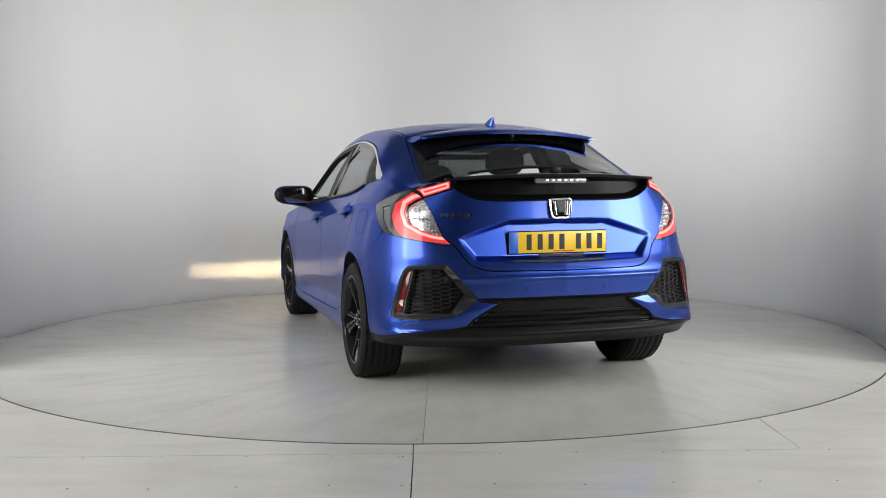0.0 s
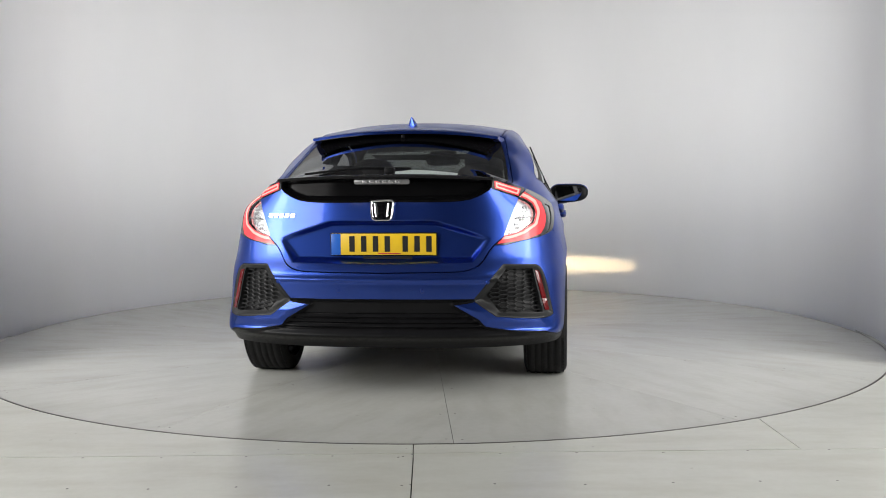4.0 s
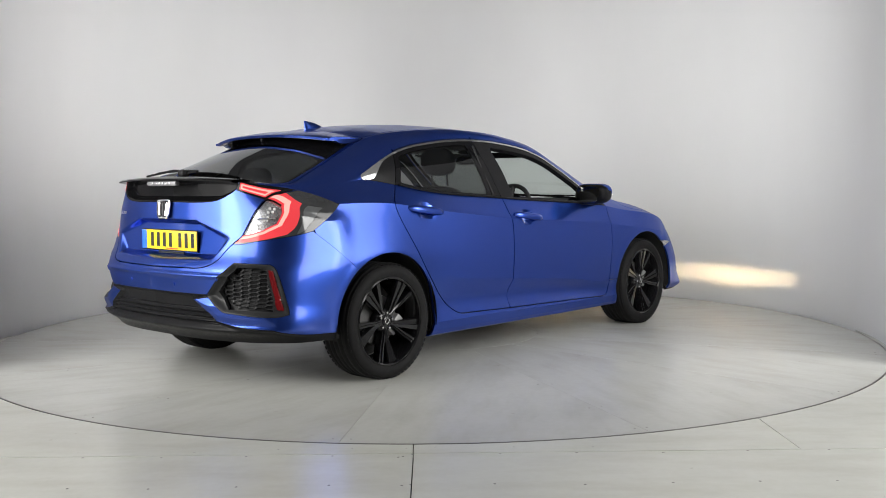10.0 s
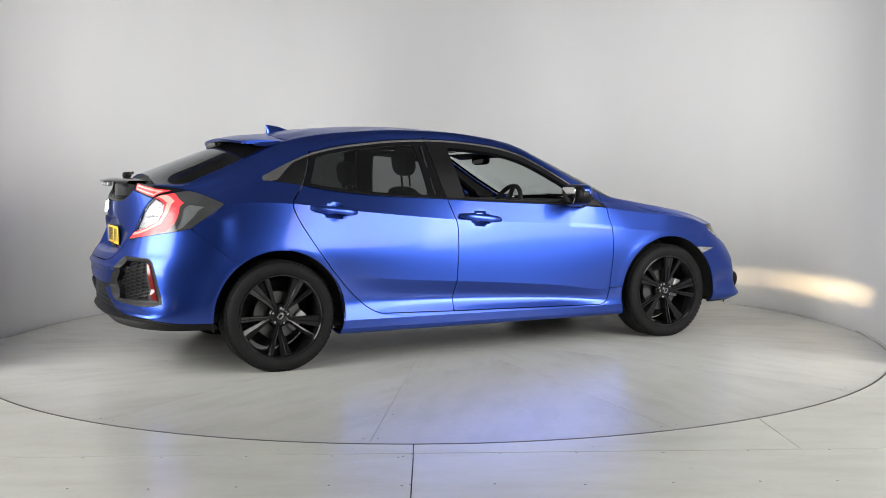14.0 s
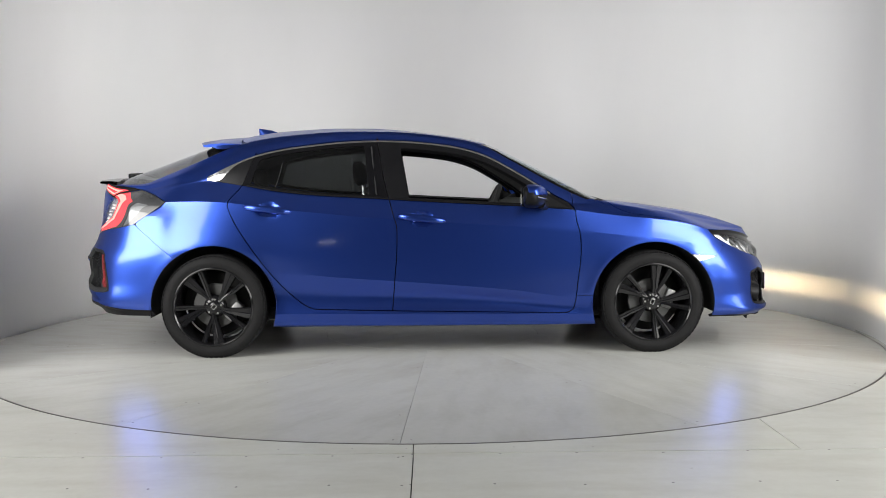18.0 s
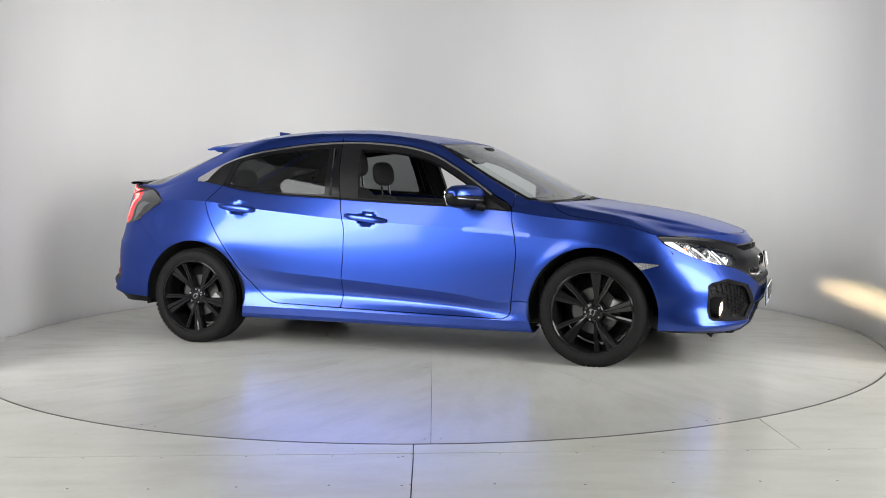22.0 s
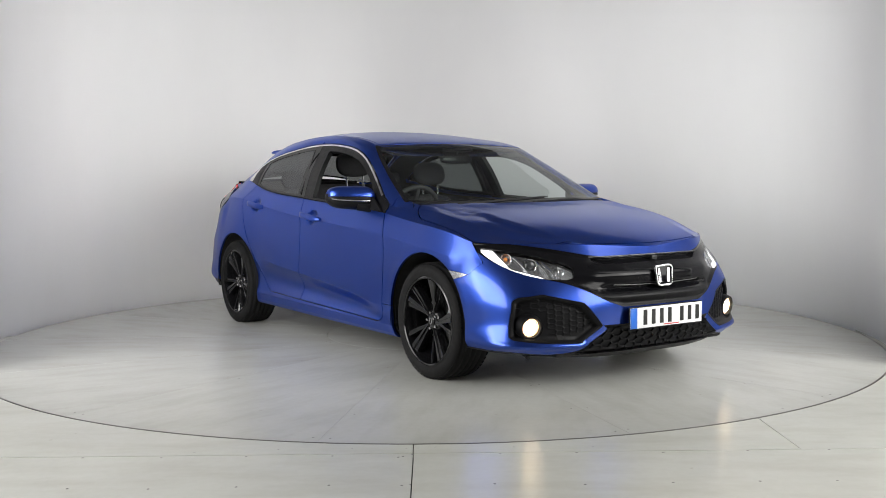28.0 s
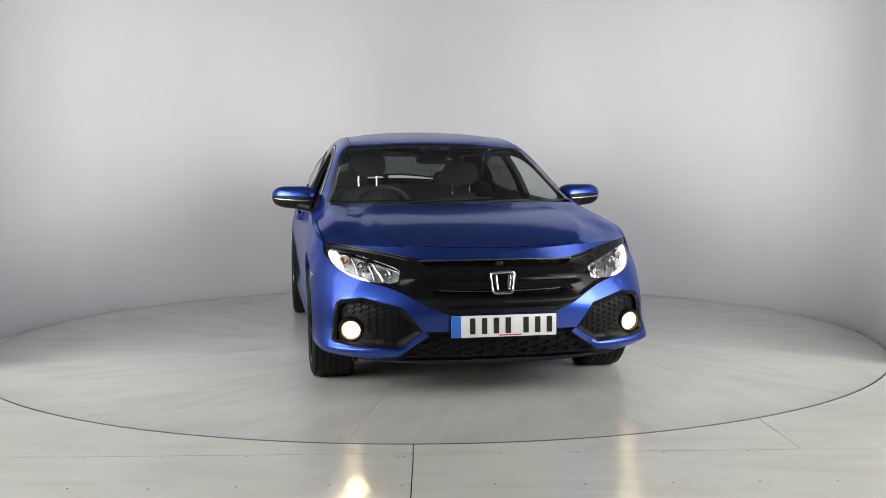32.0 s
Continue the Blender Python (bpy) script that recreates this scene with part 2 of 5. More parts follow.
def outline(*runs, n=14):
    """A closed outline from smooth runs of points that meet at corners."""
    out = []
    for r in runs:
        out.append(catmull(r, max(2, n if len(r) > 2 else 2))[:-1])
    return np.vstack(out)


def sdist(P, poly):
    """Signed distance of the points P to a closed outline; negative inside."""
    best = np.full(len(P), 1e9)
    inside = np.zeros(len(P), bool)
    for a, b in zip(poly, np.roll(poly, -1, axis=0)):
        d = b - a
        L = d @ d
        if L < 1e-14:
            continue
        q = P - a
        t = np.clip(q @ d / L, 0, 1)
        best = np.minimum(best, ((q - t[:, None] * d) ** 2).sum(1))
        c = ((a[1] > P[:, 1]) != (b[1] > P[:, 1]))
        if abs(d[1]) > 1e-14:
            inside ^= c & (P[:, 0] < d[0] * (P[:, 1] - a[1]) / d[1] + a[0])
    return np.where(inside, -1, 1) * np.sqrt(best)


class Sheet:
    """A sheet of faces that can be cut along curves."""

    def __init__(self, V, F):
        self.V, self.F = np.asarray(V, float), F

    @staticmethod
    def grid(P):
        nu, nv = P.shape[:2]
        F = [(i * nv + j, (i + 1) * nv + j, (i + 1) * nv + j + 1, i * nv + j + 1) for i in range(nu - 1) for j in range(nv - 1)]
        return Sheet(P.reshape(-1, 3), F)

    def keep(self, d):
        """The part where d (one value a vertex) is negative."""
        ins = d < 0
        V = list(self.V)
        F, cache = [], {}
        for f in self.F:
            k = [ins[i] for i in f]
            if all(k):
                F.append(f)
            elif any(k):
                out = []
                for a, b in zip(f, f[1:] + f[:1]):
                    if ins[a]:
                        out.append(a)
                    if ins[a] != ins[b]:
                        key = (a, b) if a < b else (b, a)
                        if key not in cache:
                            t = d[key[0]] / (d[key[0]] - d[key[1]])
                            cache[key] = len(V)
                            V.append(self.V[key[0]] + t * (self.V[key[1]] - self.V[key[0]]))
                        out.append(cache[key])
                if len(out) > 2:
                    F.append(tuple(out))
        V = np.asarray(V)
        used = sorted({i for f in F for i in f})
        m = {o: n for n, o in enumerate(used)}
        return Sheet(V[used] if used else np.zeros((0, 3)), [tuple(m[i] for i in f) for f in F])

    def cut(self, fn, gap=0.0):
        """(inside, outside) of fn(V) < 0, with a joint of twice the gap."""
        d = fn(self.V)
        return self.keep(d + gap), self.keep(gap - d)

    def normals(self):
        N = np.zeros_like(self.V)
        for f in self.F:
            a, b, c = self.V[f[0]], self.V[f[1]], self.V[f[-1] if len(f) > 3 else f[2]]
            n = np.cross(b - a, self.V[f[2]] - a) + np.cross(self.V[f[2]] - a, c - a)
            for i in f:
                N[i] += n
        return N / np.maximum(np.linalg.norm(N, axis=1), 1e-12)[:, None]

    def moved(self, d):
        return Sheet(self.V + self.normals() * d, self.F)

    def edged(self, depth):
        """With its rim turned inwards by depth, like pressed metal."""
        N = self.normals()
        seen = {}
        for f in self.F:
            for a, b in zip(f, f[1:] + f[:1]):
                seen[(a, b)] = seen.get((a, b), 0) + 1
        rim = [(a, b) for a, b in seen if (b, a) not in seen and max(abs(self.V[a, 1]), abs(self.V[b, 1])) > 1e-5]
        ids = sorted({i for e in rim for i in e})
        m = {o: len(self.V) + n for n, o in enumerate(ids)}
        V = np.vstack([self.V, self.V[ids] - N[ids] * depth]) if ids else self.V
        return Sheet(V, list(self.F) + [(b, a, m[a], m[b]) for a, b in rim])

    def flip(self):
        """The mirror image on the car's other side."""
        return Sheet(self.V * np.array([1, -1, 1]), [f[::-1] for f in self.F])

    def both(self):
        o = self.flip()
        n = len(self.V)
        same = np.abs(self.V[:, 1]) < 1e-5
        at = np.where(same, np.arange(n), n + np.cumsum(~same) - 1)
        return Sheet(np.vstack([self.V, o.V[~same]]), list(self.F) + [tuple(int(at[i]) for i in f) for f in o.F])

    def link(self, name, mat, parent, label="", smooth=40.0):
        return link_mesh(name, self.V, self.F, mat, parent, label, smooth)


def in_side(poly):
    return lambda V: sdist(V[:, [0, 2]], poly)


def in_end(poly):
    return lambda V: sdist(np.stack([np.abs(V[:, 1]), V[:, 2]], -1), poly)


def in_plan(poly):
    return lambda V: sdist(np.stack([V[:, 0], np.abs(V[:, 1])], -1), poly)


def thing(name, label, category, group="", place=None):
    ob = new(name)
    if place is not None:
        ob.matrix_world = place
    return tagged(ob, label, category, group)


# ---- the booth ----
def arc_wall(name, r0, r1, z0, z1, a0, a1, mat, n=160, label=""):
    bm = bmesh.new()
    rows = []
    for k in range(n + 1):
        a = a0 + (a1 - a0) * k / n
        c, s = math.cos(a), math.sin(a)
        rows.append([bm.verts.new((r * c, r * s, z)) for r, z in ((r0, z0), (r0, z1), (r1, z1), (r1, z0))])
    for p, q in zip(rows, rows[1:]):
        for i in range(4):
            bm.faces.new((p[i], q[i], q[(i + 1) % 4], p[(i + 1) % 4]))
    bm.faces.new(rows[0][::-1])
    bm.faces.new(rows[-1])
    bmesh.ops.recalc_face_normals(bm, faces=bm.faces)
    return tagged(part(name, bm, mat, None, label), kind="structure")


FRONT = -math.pi / 2
arc_wall("wall_round", WALL_R, WALL_R + 0.08, -0.02, WALL_H, FRONT + OPENING, FRONT + 2 * math.pi - OPENING, WALL,
         label="white painted round booth wall, slightly wavy, lit from both sides")
tagged(part("ceiling", box_bm(0, -3.4, WALL_H + 0.05, 13, 13.5, 0.1), CEIL, None, "dark grey ceiling above the booth"), kind="structure")
for nm, cx, cy, sx, sy in (("wall_south", 0, -10, 13, 0.2), ("wall_north", 0, 3.3, 13, 0.2), ("wall_east", 6.4, -3.4, 0.2, 13.4), ("wall_west", -6.4, -3.4, 0.2, 13.4)):
    tagged(part(nm, box_bm(cx, cy, WALL_H / 2 - 0.05, sx, sy, WALL_H + 0.1), ROOM, None, "dim grey wall of the room round the booth"), kind="structure")


def deck():
    """The fixed floor in front: plates round the turntable, then a row of wide plates."""
    ground = tagged(part("ground", box_bm(0, -3.4, -0.11, 13, 13.4, 0.1), JOINT, None, "dark floor beneath the deck plates"), kind="structure")
    fl = tagged(new("floor"), "grey painted plywood deck plates with countersunk screws", kind="structure")
    edge = -3.085   # straight joint in front of the turntable
    gap = 0.002
    r = TABLE_R + 0.008
    # plates between the ring and the straight joint, split at a few angles
    xs = (-6.2, -2.6, -0.08, 1.45, 6.2)

    def ring_plate(x0, x1):
        bm = bmesh.new()
        n = 40
        top = []
        for i in range(n + 1):
            x = x0 + gap + (x1 - x0 - 2 * gap) * i / n
            y = -math.sqrt(max(r * r - x * x, 0)) if abs(x) < r else 0.0
            top.append((x, max(y, edge + 0.01)))
        pts = top + [(x1 - gap, edge + gap * 0.4), (x0 + gap, edge + gap * 0.4)]
        return prism_bm(pts[::-1], 0.02, lambda u, v, d: (u, v, 0.0 - d), bm=bm)
    for x0, x1 in zip(xs, xs[1:]):
        part("deck_plate", ring_plate(x0, x1), DECK, fl, smooth=0)
    # the front row
    for x0, x1 in ((-6.2, -2.55), (-2.55, -0.078), (-0.078, 2.36), (2.36, 6.2)):
        part("deck_plate", box_bm((x0 + x1) / 2, (edge - 5.6) / 2, -0.0115, x1 - x0 - 2.2 * gap, edge + 5.6 - 0.003, 0.02), DECK, fl, smooth=0)
    part("deck_plate", box_bm(0, -7.8, -0.0115, 12.4, 4.38, 0.02), DECK, fl, smooth=0)
    # screws
    screw = None
    spots = [(-1.38 + 0.325 * k, -3.105) for k in range(11)] + [(-1.3 + 0.305 * k, -3.49) for k in range(10)] + [(-0.15, -3.13), (-0.105, -3.50), (-0.105, -3.13), (-0.05, -3.02), (-0.12, -3.02)]
    spots += [(-0.62 + 0.31 * k, -3.0 - 0.012 * abs(k - 2)) for k in range(-1, 5)]
    for x, y in spots:
        jx, jy = random.uniform(-0.02, 0.02), random.uniform(-0.012, 0.012)
        if screw is None:
            screw = part("screw", lathe_bm([(0.0006, 0.0008), (0.0045, 0.0008), (0.0052, 0.0)], 10, "Z"), BOLT, fl)
            ob = screw
        else:
            ob = screw.copy()
            scene.collection.objects.link(ob)
        ob.location = (x + jx, y + jy, -0.0008)
    return fl


deck()


def turntable():
    tb = thing("turntable", "round grey painted turntable of wedge plates, scuffed, turning slowly", "turntable")
    part("base", lathe_bm([(0.001, -0.05), (TABLE_R - 0.006, -0.05), (TABLE_R - 0.006, -0.012), (0.001, -0.012)], 96, "Z"), JOINT, tb, "dark frame beneath the plates")
    part("rim", lathe_bm([(TABLE_R - 0.006, -0.04), (TABLE_R - 0.0005, -0.04), (TABLE_R - 0.0005, -0.001), (TABLE_R - 0.006, 0.0), (TABLE_R - 0.006, -0.04)], 160, "Z"), BOLT, tb, "thin steel edge")
    step = 2 * math.pi / 14
    inner = 0.74
    g = 0.0008

    def wedge(r0, r1, a0, a1, n=12):
        pts = []
        for k in range(n + 1):
            a = a0 + (a1 - a0) * k / n
            pts.append((r1 * math.cos(a), r1 * math.sin(a)))
        for k in range(n + 1):
            a = a1 - (a1 - a0) * k / n
            pts.append((r0 * math.cos(a), r0 * math.sin(a)))
        return prism_bm(pts, 0.012, lambda u, v, d: (u, v, -d))
    shared = part("wedge_plate", wedge(inner + g, TABLE_R - 0.007, g / 2, step - g / 2), TABLE, tb, smooth=0)
    screw = part("screw", lathe_bm([(0.0006, 0.0008), (0.0042, 0.0008), (0.005, 0.0)], 10, "Z"), BOLT, tb)
    screw.location = (2.9, 0.05, 0)
    for k in range(14):
        a = radians(9.0) + k * step
        ob = shared if k == 0 else shared.copy()
        if k:
            scene.collection.objects.link(ob)
        ob.rotation_euler = (0, 0, a)
        for r in (0.8, 1.32, 1.9, 2.45, 2.88):
            for side in (-1, 1):
                if random.random() < 0.25:
                    continue
                s = screw.copy()
                scene.collection.objects.link(s)
                aa = a + side * 0.028 / r * 1.2
                s.location = (r * math.cos(aa) + random.uniform(-.01, .01), r * math.sin(aa) + random.uniform(-.01, .01), 0)
    half = part("centre_plate", wedge(0.001, inner - g, g, math.pi - g, 24), TABLE, tb, smooth=0)
    half.rotation_euler = (0, 0, radians(40))
    other = half.copy()
    scene.collection.objects.link(other)
    other.rotation_euler = (0, 0, radians(220))
    return tb


TURNTABLE = turntable()

# ---- the car: x forwards, y to its left, origin on the ground midway between the axles ----
HUB_X, HUB_Z = 1.3485, 0.312
ARCH_R = 0.378
CAR = thing("hatchback_car", "metallic blue hatchback, black alloy wheels, lights on, standing on the turntable", "car")


def feature(rows, smooth=0.05):
    """A line along the car, from rows of x, half width, height."""
    r = np.array(rows, float)

    def at(x):
        k = np.linspace(-2.5, 2.5, 9)
        g = np.exp(-0.5 * k ** 2)
        g /= g.sum()
        w = sum(gi * pchip(r[:, 0], r[:, 1], x + smooth * ki) for gi, ki in zip(g, k))
        z = sum(gi * pchip(r[:, 0], r[:, 2], x + smooth * ki) for gi, ki in zip(g, k))
        return np.stack([w, z], -1)
    return at


SILL_IN = feature([(-2.3, .70, .19), (2.3, .70, .18)])
SILL_LOW = feature([(-2.3, .835, .20), (-0.9, .842, .187), (0.9, .842, .18), (2.3, .84, .19)])
SILL = feature([(-2.3, .86, .265), (-0.9, .866, .262), (0.9, .866, .245), (2.3, .86, .25)])
HOLLOW = feature([(-2.3, .854, .37), (-1.0, .850, .38), (-0.7, .834, .37), (0, .822, .345), (.5, .828, .315), (.85, .860, .292), (1.0, .866, .30), (2.3, .862, .32)])
CREASE = feature([(-2.3, .868, .50), (-1.0, .866, .52), (-0.6, .870, .485), (0, .870, .44), (.5, .872, .395), (.85, .872, .35), (1.0, .874, .40), (2.3, .875, .42)])
MID = feature([(-2.3, .86, .66), (-1.8, .868, .66), (-1.35, .888, .68), (-0.9, .869, .66), (0, .867, .62), (.8, .874, .58), (1.35, .892, .58), (1.75, .868, .56), (2.3, .86, .56)])
SHOULDER = feature([(-2.2, .66, .93), (-2.0, .715, .937), (-1.8, .765, .946), (-1.636, .803, .951), (-1.45, .826, .954), (-1.26, .839, .945), (-1.0, .843, .910), (-.73, .849, .880),
                    (-.22, .857, .832), (.3, .862, .80), (.82, .870, .765), (1.1, .880, .735), (1.4, .888, .705), (1.6, .882, .675), (1.8, .835, .65), (2.2, .7, .6)])
BELT = feature([(-2.2, .60, .96), (-2.0, .655, .965), (-1.8, .70, .985), (-1.6, .722, 1.035), (-1.40, .722, 1.078), (-1.19, .757, 1.050), (-.98, .775, 1.012), (-.7, .790, .982), (-.43, .80, .966),
                (-.2, .808, .951), (.06, .815, .935), (.48, .827, .912), (.86, .842, .885), (1.02, .842, .862), (1.16, .846, .845), (1.35, .858, .827), (1.5, .854, .806), (1.6, .843, .785), (1.7, .818, .754), (1.85, .742, .738), (2.0, .60, .724), (2.2, .42, .69)], 0.03)
RAIL = feature([(-2.2, .55, 1.02), (-2.0, .605, 1.035), (-1.8, .65, 1.03), (-1.6, .692, 1.065), (-1.43, .712, 1.092), (-1.28, .702, 1.162), (-1.105, .676, 1.234), (-.93, .65, 1.275), (-.75, .632, 1.299),
                (-.57, .62, 1.317), (-.36, .615, 1.325), (-.2, .615, 1.321), (-.04, .62, 1.308), (.134, .635, 1.284), (.31, .660, 1.234), (.488, .700, 1.141), (.648, .745, 1.041), (.80, .783, .945),
                (.92, .787, .918), (1.02, .770, .922), (1.2, .748, .906), (1.37, .742, .884), (1.55, .73, .848), (1.7, .70, .800), (1.9, .58, .762), (2.0, .50, .745), (2.2, .36, .69)], 0.025)
EDGE = feature([(-2.2, .50, 1.04), (-2.0, .560, 1.062), (-1.84, .605, 1.055), (-1.67, .600, 1.112), (-1.49, .578, 1.19), (-1.31, .555, 1.27), (-1.15, .548, 1.325), (-.9, .553, 1.362), (-.5, .558, 1.385),
                (-.2, .558, 1.378), (.1, .562, 1.345), (.307, .578, 1.300), (.5, .608, 1.212), (.7, .650, 1.110), (.9, .690, 1.005), (1.02, .708, .944), (1.2, .63, .918), (1.5, .57, .878), (1.8, .52, .820), (2.0, .43, .765), (2.2, .30, .69)], 0.025)
CROWN = feature([(-2.2, 0, 1.05), (-2.07, 0, 1.090), (-1.9, 0, 1.155), (-1.7, 0, 1.230), (-1.5, 0, 1.302), (-1.31, 0, 1.358), (-1.03, 0, 1.406), (-.83, 0, 1.421), (-.63, 0, 1.429), (-.43, 0, 1.427), (-.24, 0, 1.416), (-.05, 0, 1.392),
                 (.15, 0, 1.364), (.35, 0, 1.322), (.541, 0, 1.238), (.738, 0, 1.137), (.936, 0, 1.033), (1.08, 0, .957), (1.14, 0, .936), (1.33, 0, .917), (1.53, 0, .890), (1.73, 0, .857), (1.93, 0, .806), (2.05, 0, .765), (2.13, 0, .722), (2.2, 0, .67)], 0.02)


def end_surface(rows, ns, nz, arc):
    """A bumper-like sheet lofted through rows of (x, half width, height) from the sill up."""
    R = [catmull(r, ns) for r in rows]
    cols = [catmull(np.array([r[i] for r in R]), nz) for i in range(ns)]
    return np.array(cols)


def row(z, *xw):
    return [(x, w, z) for x, w in xw]


NOSE_TOP = [(2.128, 0, .722), (2.105, .22, .732), (2.045, .42, .743), (1.93, .605, .745), (1.80, .750, .749), (1.70, .818, .754), (1.55, .850, .79)]
NOSE = end_surface([
    [(2.13, 0, .172), (2.12, .3, .174), (2.06, .55, .186), (1.96, .74, .204), (1.88, .825, .214), (1.74, .85, .216), (1.55, .85, .216)],
    [(2.20, 0, .24), (2.185, .3, .24), (2.135, .57, .242), (2.05, .742, .248), (1.945, .838, .254), (1.74, .876, .258), (1.55, .876, .26)],
    row(.36, (2.235, 0), (2.215, .3), (2.155, .54), (2.06, .72), (1.95, .816), (1.75, .876), (1.55, .880)),
    row(.47, (2.25, 0), (2.225, .28), (2.15, .52), (2.05, .71), (1.94, .808), (1.75, .876), (1.55, .886)),
    row(.60, (2.215, 0), (2.188, .25), (2.11, .48), (2.0, .675), (1.875, .798), (1.73, .866), (1.55, .886)),
    NOSE_TOP], 210, 165, 0)
TAIL_TOP = [(-2.150, 0, 1.075), (-2.135, .28, 1.075), (-2.085, .49, 1.074), (-1.995, .598, 1.056), (-1.88, .642, 1.040), (-1.7, .70, 1.035), (-1.5, .715, 1.07)]
TAIL = end_surface([
    row(.262, (-2.19, 0), (-2.18, .3), (-2.13, .53), (-2.04, .715), (-1.93, .815), (-1.74, .856), (-1.5, .848)),
    row(.338, (-2.235, 0), (-2.222, .3), (-2.18, .53), (-2.095, .725), (-1.98, .832), (-1.75, .868), (-1.5, .862)),
    row(.46, (-2.245, 0), (-2.232, .3), (-2.19, .53), (-2.10, .715), (-1.98, .818), (-1.75, .870), (-1.5, .872)),
    row(.62, (-2.248, 0), (-2.235, .3), (-2.19, .53), (-2.09, .705), (-1.97, .804), (-1.75, .868), (-1.5, .880)),
    row(.70, (-2.20, 0), (-2.188, .3), (-2.145, .53), (-2.055, .70), (-1.935, .795), (-1.74, .858), (-1.5, .882)),
    row(.80, (-2.168, 0), (-2.156, .3), (-2.11, .535), (-2.025, .695), (-1.905, .786), (-1.73, .842), (-1.5, .868)),
    row(.93, (-2.153, 0), (-2.140, .3), (-2.09, .535), (-1.995, .69), (-1.88, .768), (-1.71, .805), (-1.5, .83)),
    TAIL_TOP], 220, 195, 0)


def width_of(P, sign):
    """Half width of an end surface as a function of x and height, near its side."""
    pts = P.reshape(-1, 3)
    pts = pts[(pts[:, 0] * sign > 1.45)]
    xs = np.linspace(1.5, 1.95, 19)
    zs = np.linspace(.17, .95, 40)
    T = np.zeros((len(xs), len(zs)))
    for j, z in enumerate(zs):
        col = []
        for i in range(P.shape[0]):
            zz = P[i, :, 2]
            if zz[0] <= z <= zz[-1]:
                col.append((P[i, :, 0][0] * 0 + np.interp(z, zz, P[i, :, 0]) * sign, np.interp(z, zz, P[i, :, 1])))
        if len(col) > 3:
            c = np.array(sorted(col))
            T[:, j] = np.interp(xs, c[:, 0], c[:, 1])
        else:
            T[:, j] = T[:, j - 1]

    def at(x, z):
        u = np.clip((x * sign - xs[0]) / (xs[1] - xs[0]), 0, len(xs) - 1.001)
        v = np.clip((z - zs[0]) / (zs[1] - zs[0]), 0, len(zs) - 1.001)
        i, j = u.astype(int), v.astype(int)
        a, b = u - i, v - j
        return T[i, j] * (1 - a) * (1 - b) + T[i + 1, j] * a * (1 - b) + T[i, j + 1] * (1 - a) * b + T[i + 1, j + 1] * a * b
    return at


def main_surface():
    xs = np.linspace(-2.12, 2.145, 300)
    L = [f(xs) for f in (SILL_IN, SILL_LOW, SILL, HOLLOW, CREASE, MID, SHOULDER, BELT, RAIL, EDGE, CROWN)]
    nose_w, tail_w = width_of(NOSE, 1), width_of(TAIL, -1)
    rows = []
    for i, x in enumerate(xs):
        c = [l[i] for l in L]
        mid_roof = np.array([c[10][0] + .55 * c[9][0], c[10][1] - (c[10][1] - c[9][1]) * .26])
        low = catmull(c[0:3], 10)
        side = np.vstack([catmull(c[2:5], 22)[:-1], catmull(c[4:7], 22)])
        upper = catmull(c[6:8], 9)
        glasshouse = catmull([c[7], (c[7] + c[8]) / 2 + np.array([.016, 0]) * np.clip((c[8][1] - c[7][1]) / .3, 0, 1), c[8]], 22)
        rail = catmull([c[8], (c[8] + c[9]) / 2 + np.array([.006, .006]), c[9]], 8)
        top = catmull([c[9], mid_roof, c[10], mid_roof * np.array([-1, 1])], 36)
        k = int(np.argmin(np.abs(top[:, 0])))
        s = np.linspace(0, 1, 20)
        top = np.stack([np.interp(s, np.linspace(0, 1, k + 1), top[:k + 1, j]) for j in (0, 1)], -1)
        top[-1, 0] = 0
        sec = np.vstack([low[:-1], side[:-1], upper[:-1], glasshouse[:-1], rail[:-1], top])
        rows.append(np.column_stack([np.full(len(sec), x), sec]))
    P = np.array(rows)
    X, W, Z = P[..., 0], P[..., 1], P[..., 2]
    for at, s in ((nose_w, 1), (tail_w, -1)):
        t = np.clip((X * s - 1.56) / .12, 0, 1)
        t = t * t * (3 - 2 * t)
        t = t * np.clip(((.74 if s > 0 else .93) - Z) / .06, 0, 1) * (W > .5)
        W[:] = W * (1 - t) + at(X, Z) * t
    # the lips of the wheel arches stand out a little
    for hx in (HUB_X, -HUB_X):
        r = np.hypot(X - hx, Z - HUB_Z)
        W[:] = W + (W > .7) * .003 * np.exp(-((r - ARCH_R - .008) / .03) ** 2) * (Z < .8)
    P[..., 1] = W
    # right-hand side of the car: y negative
    P = P * np.array([1, -1, 1])
    return Sheet.grid(P)


def end_sheet(P, front):
    P = P.copy()
    X, W, Z = P[..., 0], P[..., 1], P[..., 2]
    hx = HUB_X if front else -HUB_X
    r = np.hypot(X - hx, Z - HUB_Z)
    P[..., 1] = W + (W > .7) * .003 * np.exp(-((r - ARCH_R - .008) / .03) ** 2) * (Z < .8)
    P[..., 1] *= -1
    return Sheet.grid(P[::-1] if front else P)


def arch(V):
    d = np.minimum(np.hypot(V[:, 0] - HUB_X, V[:, 2] - HUB_Z + .004), np.hypot(V[:, 0] + HUB_X, V[:, 2] - HUB_Z + .004)) - ARCH_R
    return d


def xline(at, x0, x1, n=40, dz=0.0):
    xs = np.linspace(x0, x1, n)
    return np.column_stack([xs, at(xs)[:, 1] + dz])


MAIN = main_surface()
_, MAIN = MAIN.cut(arch)

